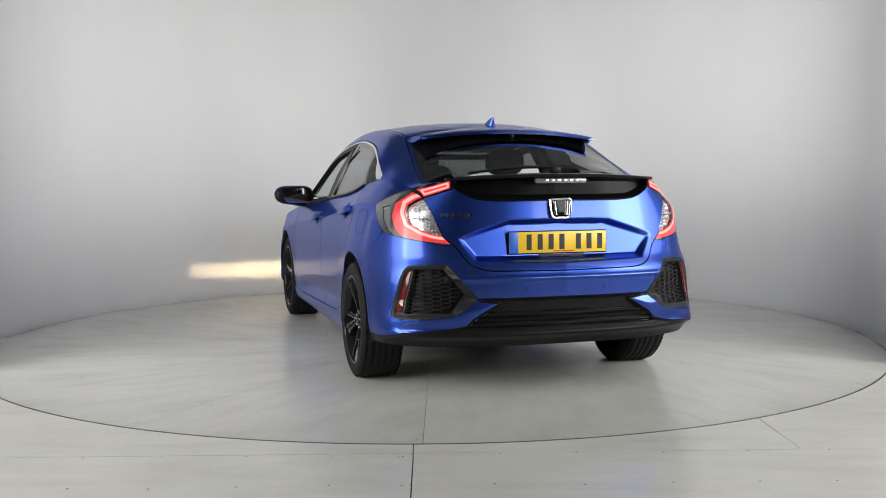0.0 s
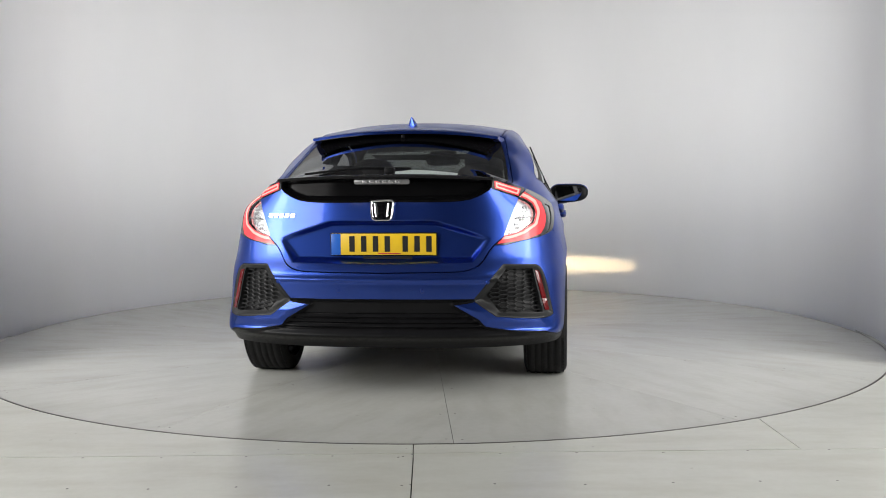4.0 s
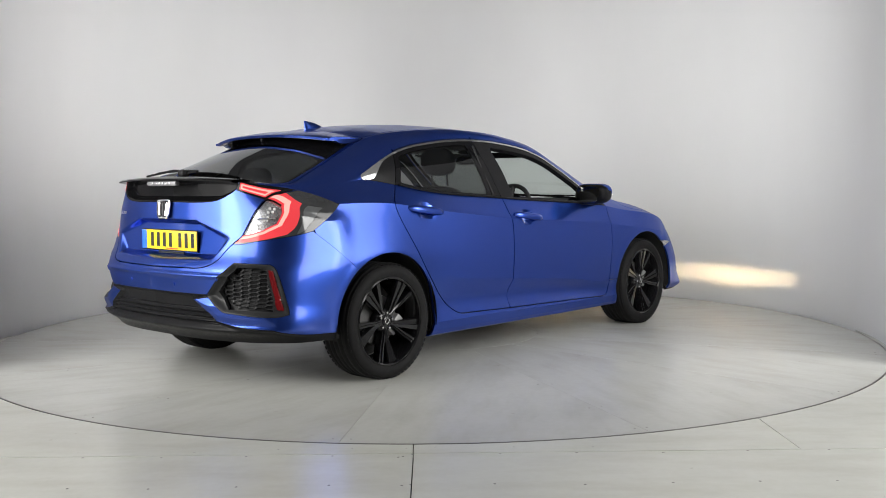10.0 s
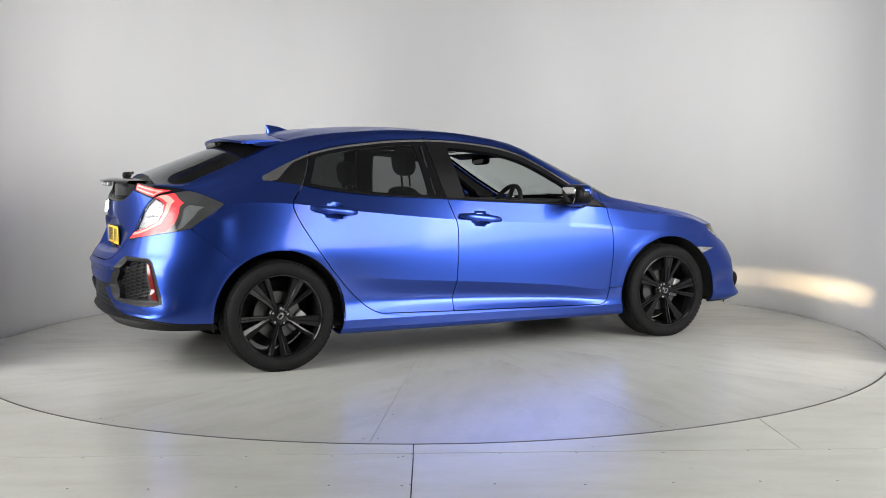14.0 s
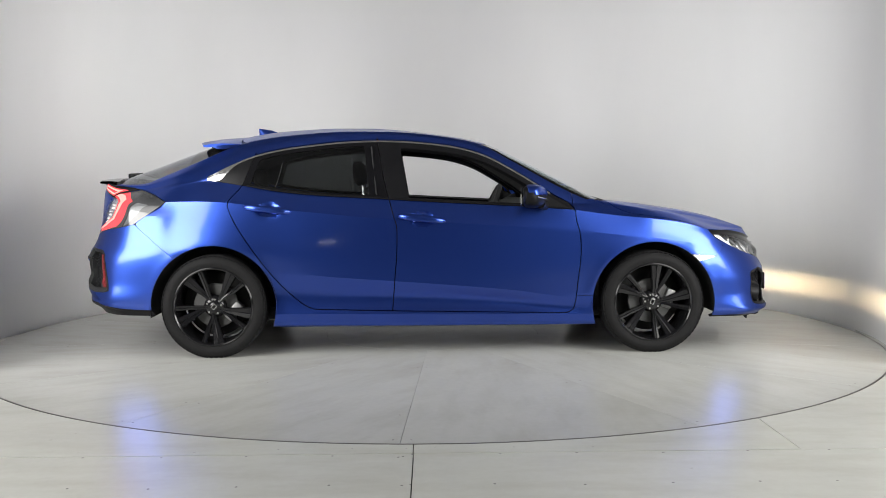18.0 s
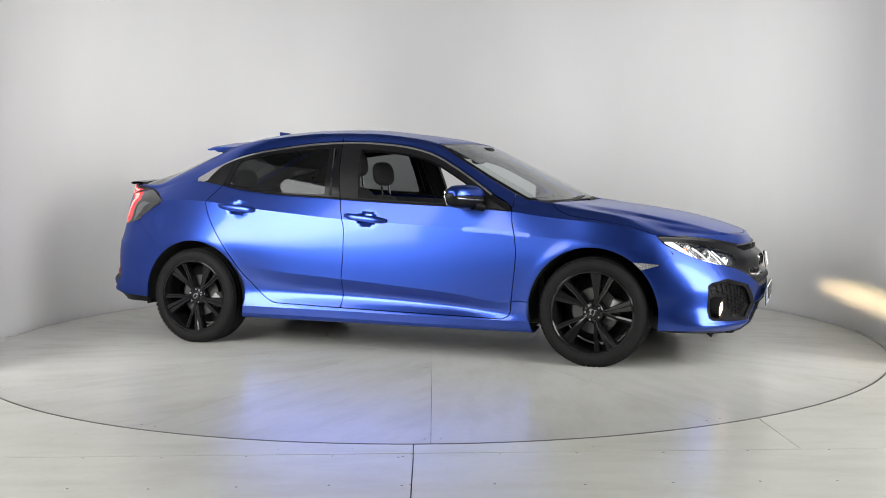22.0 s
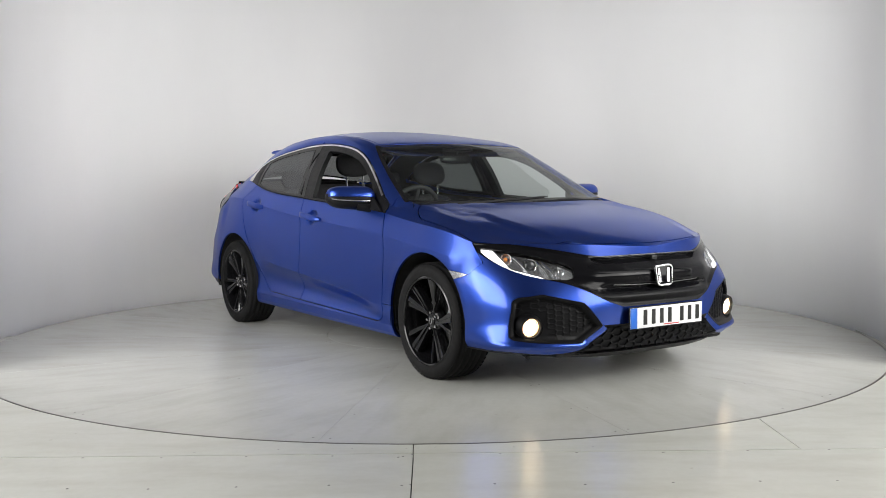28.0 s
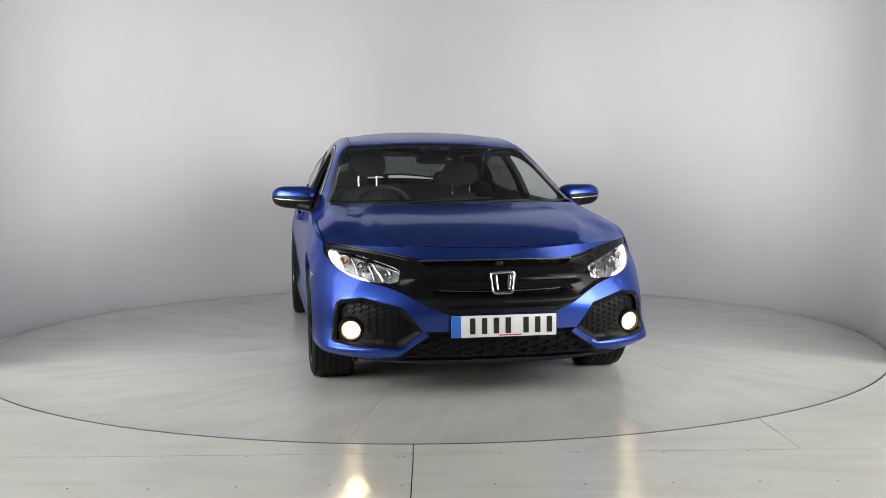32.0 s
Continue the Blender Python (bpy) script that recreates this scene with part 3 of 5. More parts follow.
# outlines in side view
DLO = np.vstack([xline(BELT, -1.40, .865), xline(RAIL, .83, -1.40, 80)])
B_LINE = [(-.352, 1.345), (-.30, 1.05), (-.278, .969), (-.252, .866), (-.231, .797), (-.229, .70), (-.231, .625), (-.246, .452), (-.258, .30), (-.26, .275)]
FRONT_EDGE = [(.86, .90), (.873, .82), (.890, .754), (.899, .65), (.893, .55), (.879, .442), (.868, .34), (.852, .275), (.81, .252)]
FRONT_DOOR = np.vstack([xline(RAIL, -.352, .80, 50, .004), catmull([(.80, .95)] + FRONT_EDGE, 40), catmull(B_LINE[::-1], 40)])
REAR_EDGE = [(-1.105, 1.25), (-1.145, 1.13), (-1.18, 1.045), (-1.225, .99), (-1.258, .945), (-1.245, .89), (-1.207, .812), (-1.114, .667), (-1.013, .528), (-.912, .412), (-.811, .325), (-.742, .292), (-.66, .287)]
REAR_DOOR = np.vstack([xline(RAIL, -1.105, -.352, 40, .004), catmull(B_LINE, 40), catmull(REAR_EDGE[::-1], 50)])
NOSE_JOINT = outline([(1.60, .553), (1.735, .592)], [(1.735, .592), (1.795, .655)], [(1.795, .655), (1.70, .752)], [(1.70, .752), (1.70, .95)], [(1.70, .95), (3, .95)], [(3, .95), (3, 0)], [(3, 0), (1.6, 0)], [(1.6, 0), (1.60, .553)])
TAIL_JOINT = outline([(-1.57, .60), (-1.83, .818)], [(-1.83, .818), (-1.632, .9495)], [(-1.632, .9495), (-1.75, 1.006), (-1.86, 1.037), (-1.98, 1.055)], [(-1.98, 1.055), (-3, 1.055)], [(-3, 1.055), (-3, 0)], [(-3, 0), (-1.57, 0)], [(-1.57, 0), (-1.57, .60)])
BONNET_PLAN = outline([(2.104, -.1), (2.104, 0), (2.088, .22), (2.036, .42), (1.972, .535), (1.925, .600), (1.800, .745), (1.702, .813)], [(1.702, .813), (1.50, .830), (1.30, .828), (1.22, .818), (1.12, .775), (1.075, .72)], [(1.075, .72), (1.10, .5), (1.135, .25), (1.145, 0), (1.145, -.1)], [(1.145, -.1), (2.104, -.1)], n=30)
SCREEN_PLAN = outline([(1.105, -.1), (1.105, 0), (1.09, .3), (1.055, .55), (1.0, .715), (.955, .756)], [(.955, .756), (.789, .718), (.664, .692), (.451, .634), (.305, .583)], [(.305, .583), (.355, .35), (.37, 0), (.37, -.1)], [(.37, -.1), (1.105, -.1)], n=30)
ROOF_PLAN = outline([(.352, -.1), (.352, 0), (.335, .35), (.30, .55)], [(.30, .55), (.0, .538), (-.4, .534), (-.9, .53), (-1.19, .525)], [(-1.19, .525), (-1.23, .4), (-1.24, 0), (-1.24, -.1)], [(-1.24, -.1), (.352, -.1)], n=30)
HATCH_PLAN = outline([(-1.246, -.1), (-1.246, 0), (-1.236, .4), (-1.20, .535)], [(-1.20, .535), (-1.31, .552), (-1.49, .574), (-1.67, .597), (-1.84, .610), (-1.98, .585)], [(-1.98, .585), (-2.06, .45), (-2.105, .2), (-2.11, -.1)], [(-2.11, -.1), (-1.246, -.1)], n=30)
HATCH_GLASS = outline([(-1.262, -.1), (-1.262, 0), (-1.262, .40), (-1.285, .520)], [(-1.285, .520), (-1.5, .557), (-1.7, .580), (-1.87, .590), (-1.965, .572)], [(-1.965, .572), (-2.03, .3), (-2.055, 0), (-2.055, -.1)], [(-2.055, -.1), (-1.262, -.1)], n=30)

GAP = 0.0028


def top_only(fn, z0):
    """Limits a plan cut to what lies above a height."""
    return lambda V: np.maximum(fn(V), z0 - V[:, 2])


NOSE_PLAN = outline([(2.130, -.1), (2.130, 0), (2.107, .22), (2.047, .42), (1.932, .605), (1.802, .750), (1.702, .816)], [(1.702, .816), (1.2, .82)], [(1.2, .82), (1.145, -.1)], [(1.145, -.1), (2.13, -.1)], n=30)
nose_gone, MAIN = MAIN.cut(lambda V: np.maximum(in_side(NOSE_JOINT)(V), -(np.maximum(in_plan(NOSE_PLAN)(V), .66 - V[:, 2]))), .0015)
tail_gone, MAIN = MAIN.cut(lambda V: np.maximum(in_side(TAIL_JOINT)(V), -(np.maximum(in_plan(HATCH_PLAN)(V), .985 - V[:, 2]))), .0015)
_, MAIN = MAIN.cut(lambda V: np.maximum(V[:, 0] + 1.97, np.abs(V[:, 1]) - .58))
dlo, MAIN = MAIN.cut(in_side(DLO), .0008)
screen, MAIN = MAIN.cut(top_only(in_plan(SCREEN_PLAN), .925), .001)
bonnet, MAIN = MAIN.cut(top_only(in_plan(BONNET_PLAN), .70), GAP)
roof, MAIN = MAIN.cut(top_only(in_plan(ROOF_PLAN), 1.2), GAP)
hatch, MAIN = MAIN.cut(top_only(in_plan(HATCH_PLAN), .985), GAP)
hatch_glass, hatch = hatch.cut(in_plan(HATCH_GLASS), .001)
front_door, MAIN = MAIN.cut(in_side(FRONT_DOOR), GAP)
rear_door, MAIN = MAIN.cut(in_side(REAR_DOOR), GAP)
cowl, MAIN = MAIN.cut(lambda V: np.maximum(np.maximum(V[:, 0] - 1.16, .86 - V[:, 0]), np.maximum(np.abs(V[:, 1]) - .735, .90 - V[:, 2])))
wing, MAIN = MAIN.cut(lambda V: np.maximum(.86 - V[:, 0], np.maximum(.36 - V[:, 2], V[:, 2] - np.where(V[:, 0] < 1.07, 1.02 - .10 * np.clip((V[:, 0] - .86) / .2, 0, 1), 2.0))), GAP * .7)

PANEL = 0.014
roof.both().edged(PANEL).link("roof", PAINT, CAR)
def soft(t):
    t = np.clip(t, 0, 1)
    return t * t * (3 - 2 * t)


# the raised middle of the bonnet ends in a crease on either side
bx, bw = bonnet.V[:, 0], np.abs(bonnet.V[:, 1])
crease_w = np.interp(bx, [1.1, 1.39, 1.65, 1.75, 2.0], [.47, .545, .55, .54, .455])
bonnet.V[:, 2] -= np.interp(bx, [1.15, 1.35, 1.6, 1.85, 2.05], [0, .014, .016, .009, 0]) * soft((bw - crease_w) / .038) * (1 - soft((bw - .64) / .15))
bonnet.both().edged(PANEL).link("bonnet", PAINT, CAR)
frit, screen = screen.cut(lambda V: -(in_plan(SCREEN_PLAN)(V) + np.interp(np.abs(V[:, 1]), [.3, .6], [.03, .022])))
frit.both().moved(-.002).link("glass_border", PIANO, CAR, "black border of the windscreen")
screen.both().moved(-.002).link("windscreen", GLASS, CAR, "clear green-tinted windscreen").visible_shadow = False
cowl.both().moved(-.012).edged(.02).link("cowl", BLACK, CAR, "black plastic panel below the windscreen")


def sided(sgn):
    return (lambda s: s) if sgn < 0 else (lambda s: s.flip())


FLAP = outline([(-1.535, .80), (-1.54, .86), (-1.53, .915)], [(-1.53, .915), (-1.46, .922), (-1.395, .91)], [(-1.395, .91), (-1.385, .86), (-1.395, .80)], [(-1.395, .80), (-1.46, .79), (-1.535, .80)])
INDICATOR = outline([(1.548, .607), (1.64, .603), (1.733, .594)], [(1.733, .594), (1.705, .574)], [(1.705, .574), (1.60, .555)], [(1.60, .555), (1.548, .607)])
indicator, wing = wing.cut(in_side(INDICATOR), .001)
for sgn in (-1, 1):
    one = sided(sgn)
    flap, side = MAIN.cut(in_side(FLAP), .0016) if sgn > 0 else (None, MAIN)
    body = one(side.edged(PANEL)).link("body_side", PAINT, CAR, "", 14)
    if flap:
        one(flap.edged(PANEL)).link("fuel_flap", PAINT, body, "", 14)
    w = one(wing.edged(PANEL)).link("front_wing", PAINT, CAR, "", 14)
    one(indicator.moved(.003).edged(.008)).link("side_marker", LAMP_WHITE, w, "clear side indicator lamp")
    one(MAIN.moved(-.03)).link("inner_lining", TRIM_IN, CAR, "dark cabin lining")
roof.both().moved(-.03).link("headliner", plain("headliner_cloth", (0.10, 0.10, 0.10), 0.9, grain=0.3), CAR, "grey cloth headliner")

# ---- tailgate and rear bumper ----
TG = outline([(-.1, 1.2), (.72, 1.2)], [(.72, 1.2), (.70, 1.06)], [(.70, 1.06), (.652, .982)], [(.652, .982), (.58, .795)], [(.58, .795), (.525, .744), (.472, .668), (.42, .643), (.36, .635)], [(.36, .635), (-.1, .629)], [(-.1, .629), (-.1, 1.2)])
LAMP_SIDE = outline([(-2.3, .752), (-2.10, .757)], [(-2.10, .757), (-2.06, .772), (-1.88, .806), (-1.82, .820)], [(-1.82, .820), (-1.634, .9495)], [(-1.634, .9495), (-1.75, 1.006), (-1.86, 1.037), (-2.0, 1.06)], [(-2.0, 1.06), (-2.3, 1.2)], [(-2.3, 1.2), (-2.3, .752)])
RECESS = outline([(-.1, .880), (.26, .877)], [(.26, .877), (.532, .795)], [(.532, .795), (.44, .676)], [(.44, .676), (-.1, .664)], [(-.1, .664), (-.1, .880)])
LEDGE = outline([(-.1, .966), (.385, .969), (.450, .985), (.505, 1.015)], [(.505, 1.015), (.524, 1.035)], [(.524, 1.035), (.528, 1.2)], [(.528, 1.2), (-.1, 1.2)], [(-.1, 1.2), (-.1, .966)])
STRIP = outline([(.652, .980), (.522, 1.026)], [(.522, 1.026), (.528, 1.10)], [(.528, 1.10), (.71, 1.10)], [(.71, 1.10), (.652, .980)])
BEZEL_R = outline([(.820, .412), (.776, .603), (.756, .645), (.732, .660)], [(.732, .660), (.585, .668)], [(.58, .668), (.447, .508)], [(.447, .508), (.447, .494)], [(.447, .494), (.552, .420)], [(.552, .420), (.80, .402), (.820, .412)])
MESH_R = outline([(.718, .640), (.598, .644)], [(.594, .644), (.502, .522)], [(.502, .522), (.570, .436)], [(.570, .436), (.768, .428)], [(.768, .428), (.718, .640)])
REFLECT = outline([(.727, .632), (.749, .628)], [(.749, .628), (.798, .432)], [(.798, .432), (.776, .434)], [(.776, .434), (.727, .632)])
LOW_R = outline([(-.1, .506), (.447, .506)], [(.447, .506), (.444, .490)], [(.444, .490), (.350, .477)], [(.350, .477), (.468, .407)], [(.468, .407), (.497, .373)], [(.497, .373), (.60, .354), (.78, .338)], [(.78, .338), (.83, .314), (.862, .298), (1.0, .292)], [(1.0, .292), (1, 0)], [(1, 0), (-.1, 0)], [(-.1, 0), (-.1, .506)])


STRIP_RED = outline([(.648, .990), (.536, 1.030)], [(.536, 1.030), (.534, 1.066)], [(.534, 1.066), (.656, 1.024)], [(.656, 1.024), (.648, .990)])


def spot_on(sheet, w, z):
    """The place and the outward normal on a sheet of the right-hand side, at a half width and height."""
    i = int(np.argmin(np.hypot(np.abs(sheet.V[:, 1]) - w, sheet.V[:, 2] - z)))
    return sheet.V[i], sheet.normals()[i]


def soft_step(d, width):
    t = np.clip(-d / width, 0, 1)
    return t * t * (3 - 2 * t)


tail = end_sheet(TAIL, False)
_, tail = tail.cut(arch)
V = tail.V
W2 = np.stack([np.abs(V[:, 1]), V[:, 2]], -1)
V[:, 0] += np.maximum(0, -2.106 - .14 * (.87 - V[:, 2]) - V[:, 0]) * soft_step(sdist(W2, RECESS), .028)
V[:, 0] += .050 * soft_step(sdist(W2, LEDGE), .03) * np.clip((V[:, 2] - .966) / .03, 0, 1)
low = soft_step(sdist(W2, LOW_R), .02)
FANG = outline([(.30, .495), (.80, .495)], [(.80, .495), (.80, .345)], [(.80, .345), (.50, .365)], [(.50, .365), (.30, .495)])
V[:, 0] -= .016 * soft_step(sdist(W2, FANG), .05)
V[:, 0] += low * (.018 + .006 * np.cos(2 * math.pi * V[:, 2] / .024) * ((V[:, 2] > .352) & (V[:, 2] < .437)))
V[:, 0] -= .030 * np.exp(-((V[:, 2] - .325) / .022) ** 2) * (np.abs(V[:, 1]) < .9) * np.clip((-V[:, 0] - 1.9) / .2, 0, 1)
V[:, 0] += .02 * soft_step(sdist(W2, BEZEL_R), .03)
V[:, 0] -= .012 * np.exp(-((V[:, 2] - .60) / .012) ** 2) * (np.abs(V[:, 1]) < .60)
tail = tail.keep(in_side(outline([(-1.57, .60), (-1.83, .818)], [(-1.83, .818), (-1.632, .9495)], [(-1.632, .9495), (-1.75, 1.006), (-1.86, 1.037), (-1.98, 1.06)], [(-1.98, 1.06), (-3, 1.2)], [(-3, 1.2), (-3, 0)], [(-3, 0), (-1.57, 0)], [(-1.57, 0), (-1.57, .60)]))(tail.V))
gate, tail = tail.cut(in_end(TG), GAP)
lamp, tail = tail.cut(in_side(LAMP_SIDE), .0012)
bezel, tail = tail.cut(in_end(BEZEL_R), .0008)
low_r, tail = tail.cut(in_end(LOW_R), .0008)
mesh_back, bezel = bezel.cut(in_end(MESH_R))
reflect, bezel = bezel.cut(lambda V: np.maximum(in_end(REFLECT)(V), V[:, 0] + 1.9))

TAILGATE = hatch.both().edged(PANEL).link("tailgate", PAINT, CAR)
ledge, gate = gate.cut(in_end(LEDGE))
strip, gate = gate.cut(in_end(STRIP))
gate.both().edged(PANEL).link("tailgate_skin", PAINT, TAILGATE)
ledge.both().link("ledge_panel", LEDGE_BLACK, TAILGATE, "gloss black panel under the tail ledge")
rear_border, hatch_glass = hatch_glass.cut(lambda V: np.minimum(-(in_plan(HATCH_GLASS)(V) + .016), -1.545 - V[:, 0]))
rear_border.both().moved(-.002).link("rear_glass_border", PIANO, TAILGATE, "black border of the rear window")
hatch_glass.both().moved(-.002).link("rear_window", TINT, TAILGATE, "dark tinted rear window").visible_shadow = False
for sgn in (-1, 1):
    one = sided(sgn)
    red, rest = strip.cut(in_end(STRIP_RED))
    lines, red = red.cut(lambda V: np.abs(in_end(STRIP_RED)(V) + .0085) - .0035)
    tg_lamp = one(red.moved(.002).edged(.006)).link("tailgate_lamp", RED, TAILGATE, "lit red lamp strip")
    one(lines.moved(.0025)).link("light_guide", REDGLOW, tg_lamp)
    one(strip.moved(-.02)).link("lamp_back", UNDER, tg_lamp)
    one(rest).link("lamp_surround", PIANO, TAILGATE)
one_bumper = tail.both().edged(PANEL).link("rear_bumper", PAINT, CAR)
low_r.both().edged(.02).link("diffuser", BLACK, one_bumper, "ribbed black lower bumper insert")

P_OUT = outline([(.58, 1.15), (.666, 1.018)], [(.666, 1.018), (.757, .958)], [(.757, .958), (.780, .90), (.776, .838), (.758, .804)], [(.758, .804), (.69, .781), (.60, .768)], [(.60, .768), (.55, .762)], [(.55, .762), (.55, .74)], [(.55, .74), (.58, 1.15)])
P_IN = outline([(.62, .990), (.667, .982), (.714, .954)], [(.714, .954), (.731, .912), (.722, .860)], [(.722, .860), (.672, .826)], [(.672, .826), (.610, .806), (.55, .802)], [(.55, .802), (.62, .990)])
CLEAR_TIP = outline([(.772, .950), (.797, .936)], [(.797, .936), (.808, .88), (.800, .825)], [(.800, .825), (.782, .800)], [(.782, .800), (.790, .86), (.787, .90)], [(.787, .90), (.772, .950)])
TAIL_LAMPS = []
for sgn in (-1, 1):
    one = sided(sgn)
    inner, smoke = lamp.cut(in_end(P_OUT))
    clear, red = inner.cut(in_end(P_IN))
    edge_glow, red = red.cut(lambda V: np.abs(in_end(P_IN)(V) - .013) - .0065)
    tip, smoke = smoke.cut(in_end(CLEAR_TIP))
    tl = one(smoke.edged(.02)).link("tail_lamp", LAMP_GREY, CAR, "smoked tail lamp with a red C-shaped light")
    one(red.moved(-.001)).link("red_lens", RED, tl)
    one(edge_glow.moved(.0005)).link("light_guide", REDGLOW, tl, "lit red light guide")
    one(tip.moved(-.004)).link("marker_lens", plain("pale_lamp_plastic", (0.13, 0.135, 0.14), 0.12, 0.2, 0.5), tl)
    one(lamp.moved(-.06)).link("lamp_back", UNDER, tl)
    back = clear.moved(-.018)
    one(back).link("reflector", LAMP_WHITE, tl, "chrome reflector behind clear plastic")
    lens = one(clear).link("clear_lens", LENS, tl)
    lens.visible_shadow = False
    bm = bmesh.new()
    for (w, z, r) in ((.690, .930, .026), (.675, .885, .026), (.650, .845, .024), (.620, .822, .018)):
        for k in range(4):
            p, n = spot_on(clear, w + .016 * (k % 2) - .008, z + .018 * (k // 2) - .009)
            q = p - n * .017
            bmesh.ops.create_icosphere(bm, subdivisions=1, radius=r * .33, matrix=Matrix.Translation((q[0], -sgn * q[1], q[2])))
    part("reflector_facets", bm, FACET, tl, smooth=0)
    run = []
    for w, z in ((.640, .884), (.675, .886), (.715, .890)):
        p, n = spot_on(clear, w, z)
        q = p - n * .006
        run.append((q[0], -sgn * q[1], q[2]))
    part("divider", tube_bm(run, .005, 6), LAMP_WHITE, tl)


def nearest_x(sheet):
    Q = np.stack([np.abs(sheet.V[:, 1]), sheet.V[:, 2]], -1)

    def at(w, z):
        d = np.hypot(Q[:, 0] - abs(w), Q[:, 1] - z)
        i = np.argsort(d)[:4]
        k = 1 / (d[i] + 1e-5)
        return float((sheet.V[i, 0] * k).sum() / k.sum())
    return at


def honeycomb(name, sheet, poly, sgn, parent, mat, cell, bar, lift, squash=0.62, front=1):
    """Bars of a stretched honeycomb laid on a sheet, inside an outline."""
    at = nearest_x(sheet)
    lo, hi = poly.min(0), poly.max(0)
    bm = bmesh.new()
    seen = set()
    dx, dz = cell * 1.5, cell * math.sqrt(3) * squash
    for i in range(int((hi[0] - lo[0]) / dx) + 3):
        for j in range(int((hi[1] - lo[1]) / dz) + 3):
            cw, cz = lo[0] + i * dx, lo[1] + (j + .5 * (i % 2)) * dz
            pts = [(cw + cell * math.cos(a) * .98, cz + cell * math.sin(a) * squash * .98) for a in (math.pi / 3 * k for k in range(6))]
            for p, q in zip(pts, pts[1:] + pts[:1]):
                m = (round((p[0] + q[0]) / 2, 3), round((p[1] + q[1]) / 2, 3))
                if m in seen or any((m[0] + a, m[1] + b) in seen for a in (-.001, 0, .001) for b in (-.001, 0, .001)):
                    continue
                if sdist(np.array([m]), poly)[0] > -.004:
                    continue
                seen.add(m)
                a3 = Vector((at(*p) + lift * front, sgn * p[0], p[1]))
                b3 = Vector((at(*q) + lift * front, sgn * q[0], q[1]))
                up = Vector((front, 0, 0))
                d = (b3 - a3).normalized()
                s = d.cross(up).normalized() * bar
                t = up * bar * 1.3
                vs = [bm.verts.new(v) for v in (a3 - s - t, a3 - s + t * .4, a3 + s + t * .4, a3 + s - t, b3 - s - t, b3 - s + t * .4, b3 + s + t * .4, b3 + s - t)]
                for f in ((0, 1, 5, 4), (1, 2, 6, 5), (2, 3, 7, 6)):
                    bm.faces.new([vs[k] for k in f])
    bmesh.ops.recalc_face_normals(bm, faces=bm.faces)
    return part(name, bm, mat, parent, smooth=0)


for sgn in (-1, 1):
    one = sided(sgn)
    bz = one(bezel.edged(.035)).link("corner_grille", GREYPL, CAR, "dark honeycomb corner grille in a grey plastic frame")
    back = mesh_back.moved(-.035)
    one(back).link("backing", BLACK, bz)
    honeycomb("honeycomb", back, MESH_R, sgn, bz, GREYPL, .026, .0026, .012, .45, front=-1)
    one(reflect.moved(.004).edged(.01)).link("reflector_strip", REFLEX, bz, "narrow red reflector")

# the ledge spoiler across the tail, and its lamp
bm = bmesh.new()
rows = []
for k in range(61):
    w = -.530 + 1.06 * k / 60
    a = abs(w)
    xe = -2.195 + .07 * (a / .5) ** 2.2
    ze = 1.094 - .012 * (a / .5) ** 2.4
    xf = -2.062 + .07 * (a / .5) ** 2
    zf = 1.102 - .022 * (a / .5) ** 2
    drop = .013
    rows.append([bm.verts.new(p) for p in ((xf, w, zf - .03), (xf, w, zf), ((xf + xe) / 2, w, (zf + ze) / 2 + .004), (xe + .012, w, ze + .001), (xe, w, ze - .006), (xe + .004, w, ze - drop), (xe + .05, w, ze - drop - .008), (xe + .10, w, ze - drop - .02))])
for p, q in zip(rows, rows[1:]):
    for i in range(7):
        bm.faces.new((p[i], p[i + 1], q[i + 1], q[i]))
bmesh.ops.recalc_face_normals(bm, faces=bm.faces)
LIP = part("tail_ledge", bm, PIANO, TAILGATE, "gloss black spoiler ledge", 35)
BRAKE = part("high_brake_lamp", box_bm(-2.165, 0, 1.064, .03, .27, .026, .008), plain("brake_lamp_lens", (0.16, 0.16, 0.165), 0.15, 0.1, 0.6, scale=60, vary=.1), LIP, "smoked brake lamp lens")
for k in range(6):
    part("brake_cell", box_bm(-2.181, -.079 + .0316 * k, 1.065, .004, .024, .012, .003), LAMP_WHITE, BRAKE)

# roof spoiler: an aerofoil over the rear window on two feet, open in the middle
bm = bmesh.new()
rows = []
for k in range(49):
    w = -.515 + 1.03 * k / 48
    a = abs(w) / .515
    xr = -1.530 + .085 * a ** 3
    zr = 1.340 - .032 * a ** 2.2
    xf = -1.245 + .02 * a ** 2
    zf = 1.375 - .062 * a ** 2
    xm, zm = (xf * .45 + xr * .55), (zf * .45 + zr * .55) + .007
    under = .028 - .008 * a
    rows.append([bm.verts.new(p) for p in ((xf, w, zf - .02), (xf, w, zf), (xm, w, zm), (xr + .02, w, zr + .004), (xr, w, zr - .003), (xr + .006, w, zr - .016), (xm, w, zm - under), (xm + .10, w, zm - under + .004))])
for p, q in zip(rows, rows[1:]):
    for i in range(8):
        bm.faces.new((p[i], p[(i + 1) % 8], q[(i + 1) % 8], q[i]))
bm.faces.new(rows[0][::-1])
bm.faces.new(rows[-1])
bmesh.ops.recalc_face_normals(bm, faces=bm.faces)
SPOILER = part("roof_spoiler", bm, PAINT, TAILGATE, "blue roof spoiler")
bm = bmesh.new()
rows = []
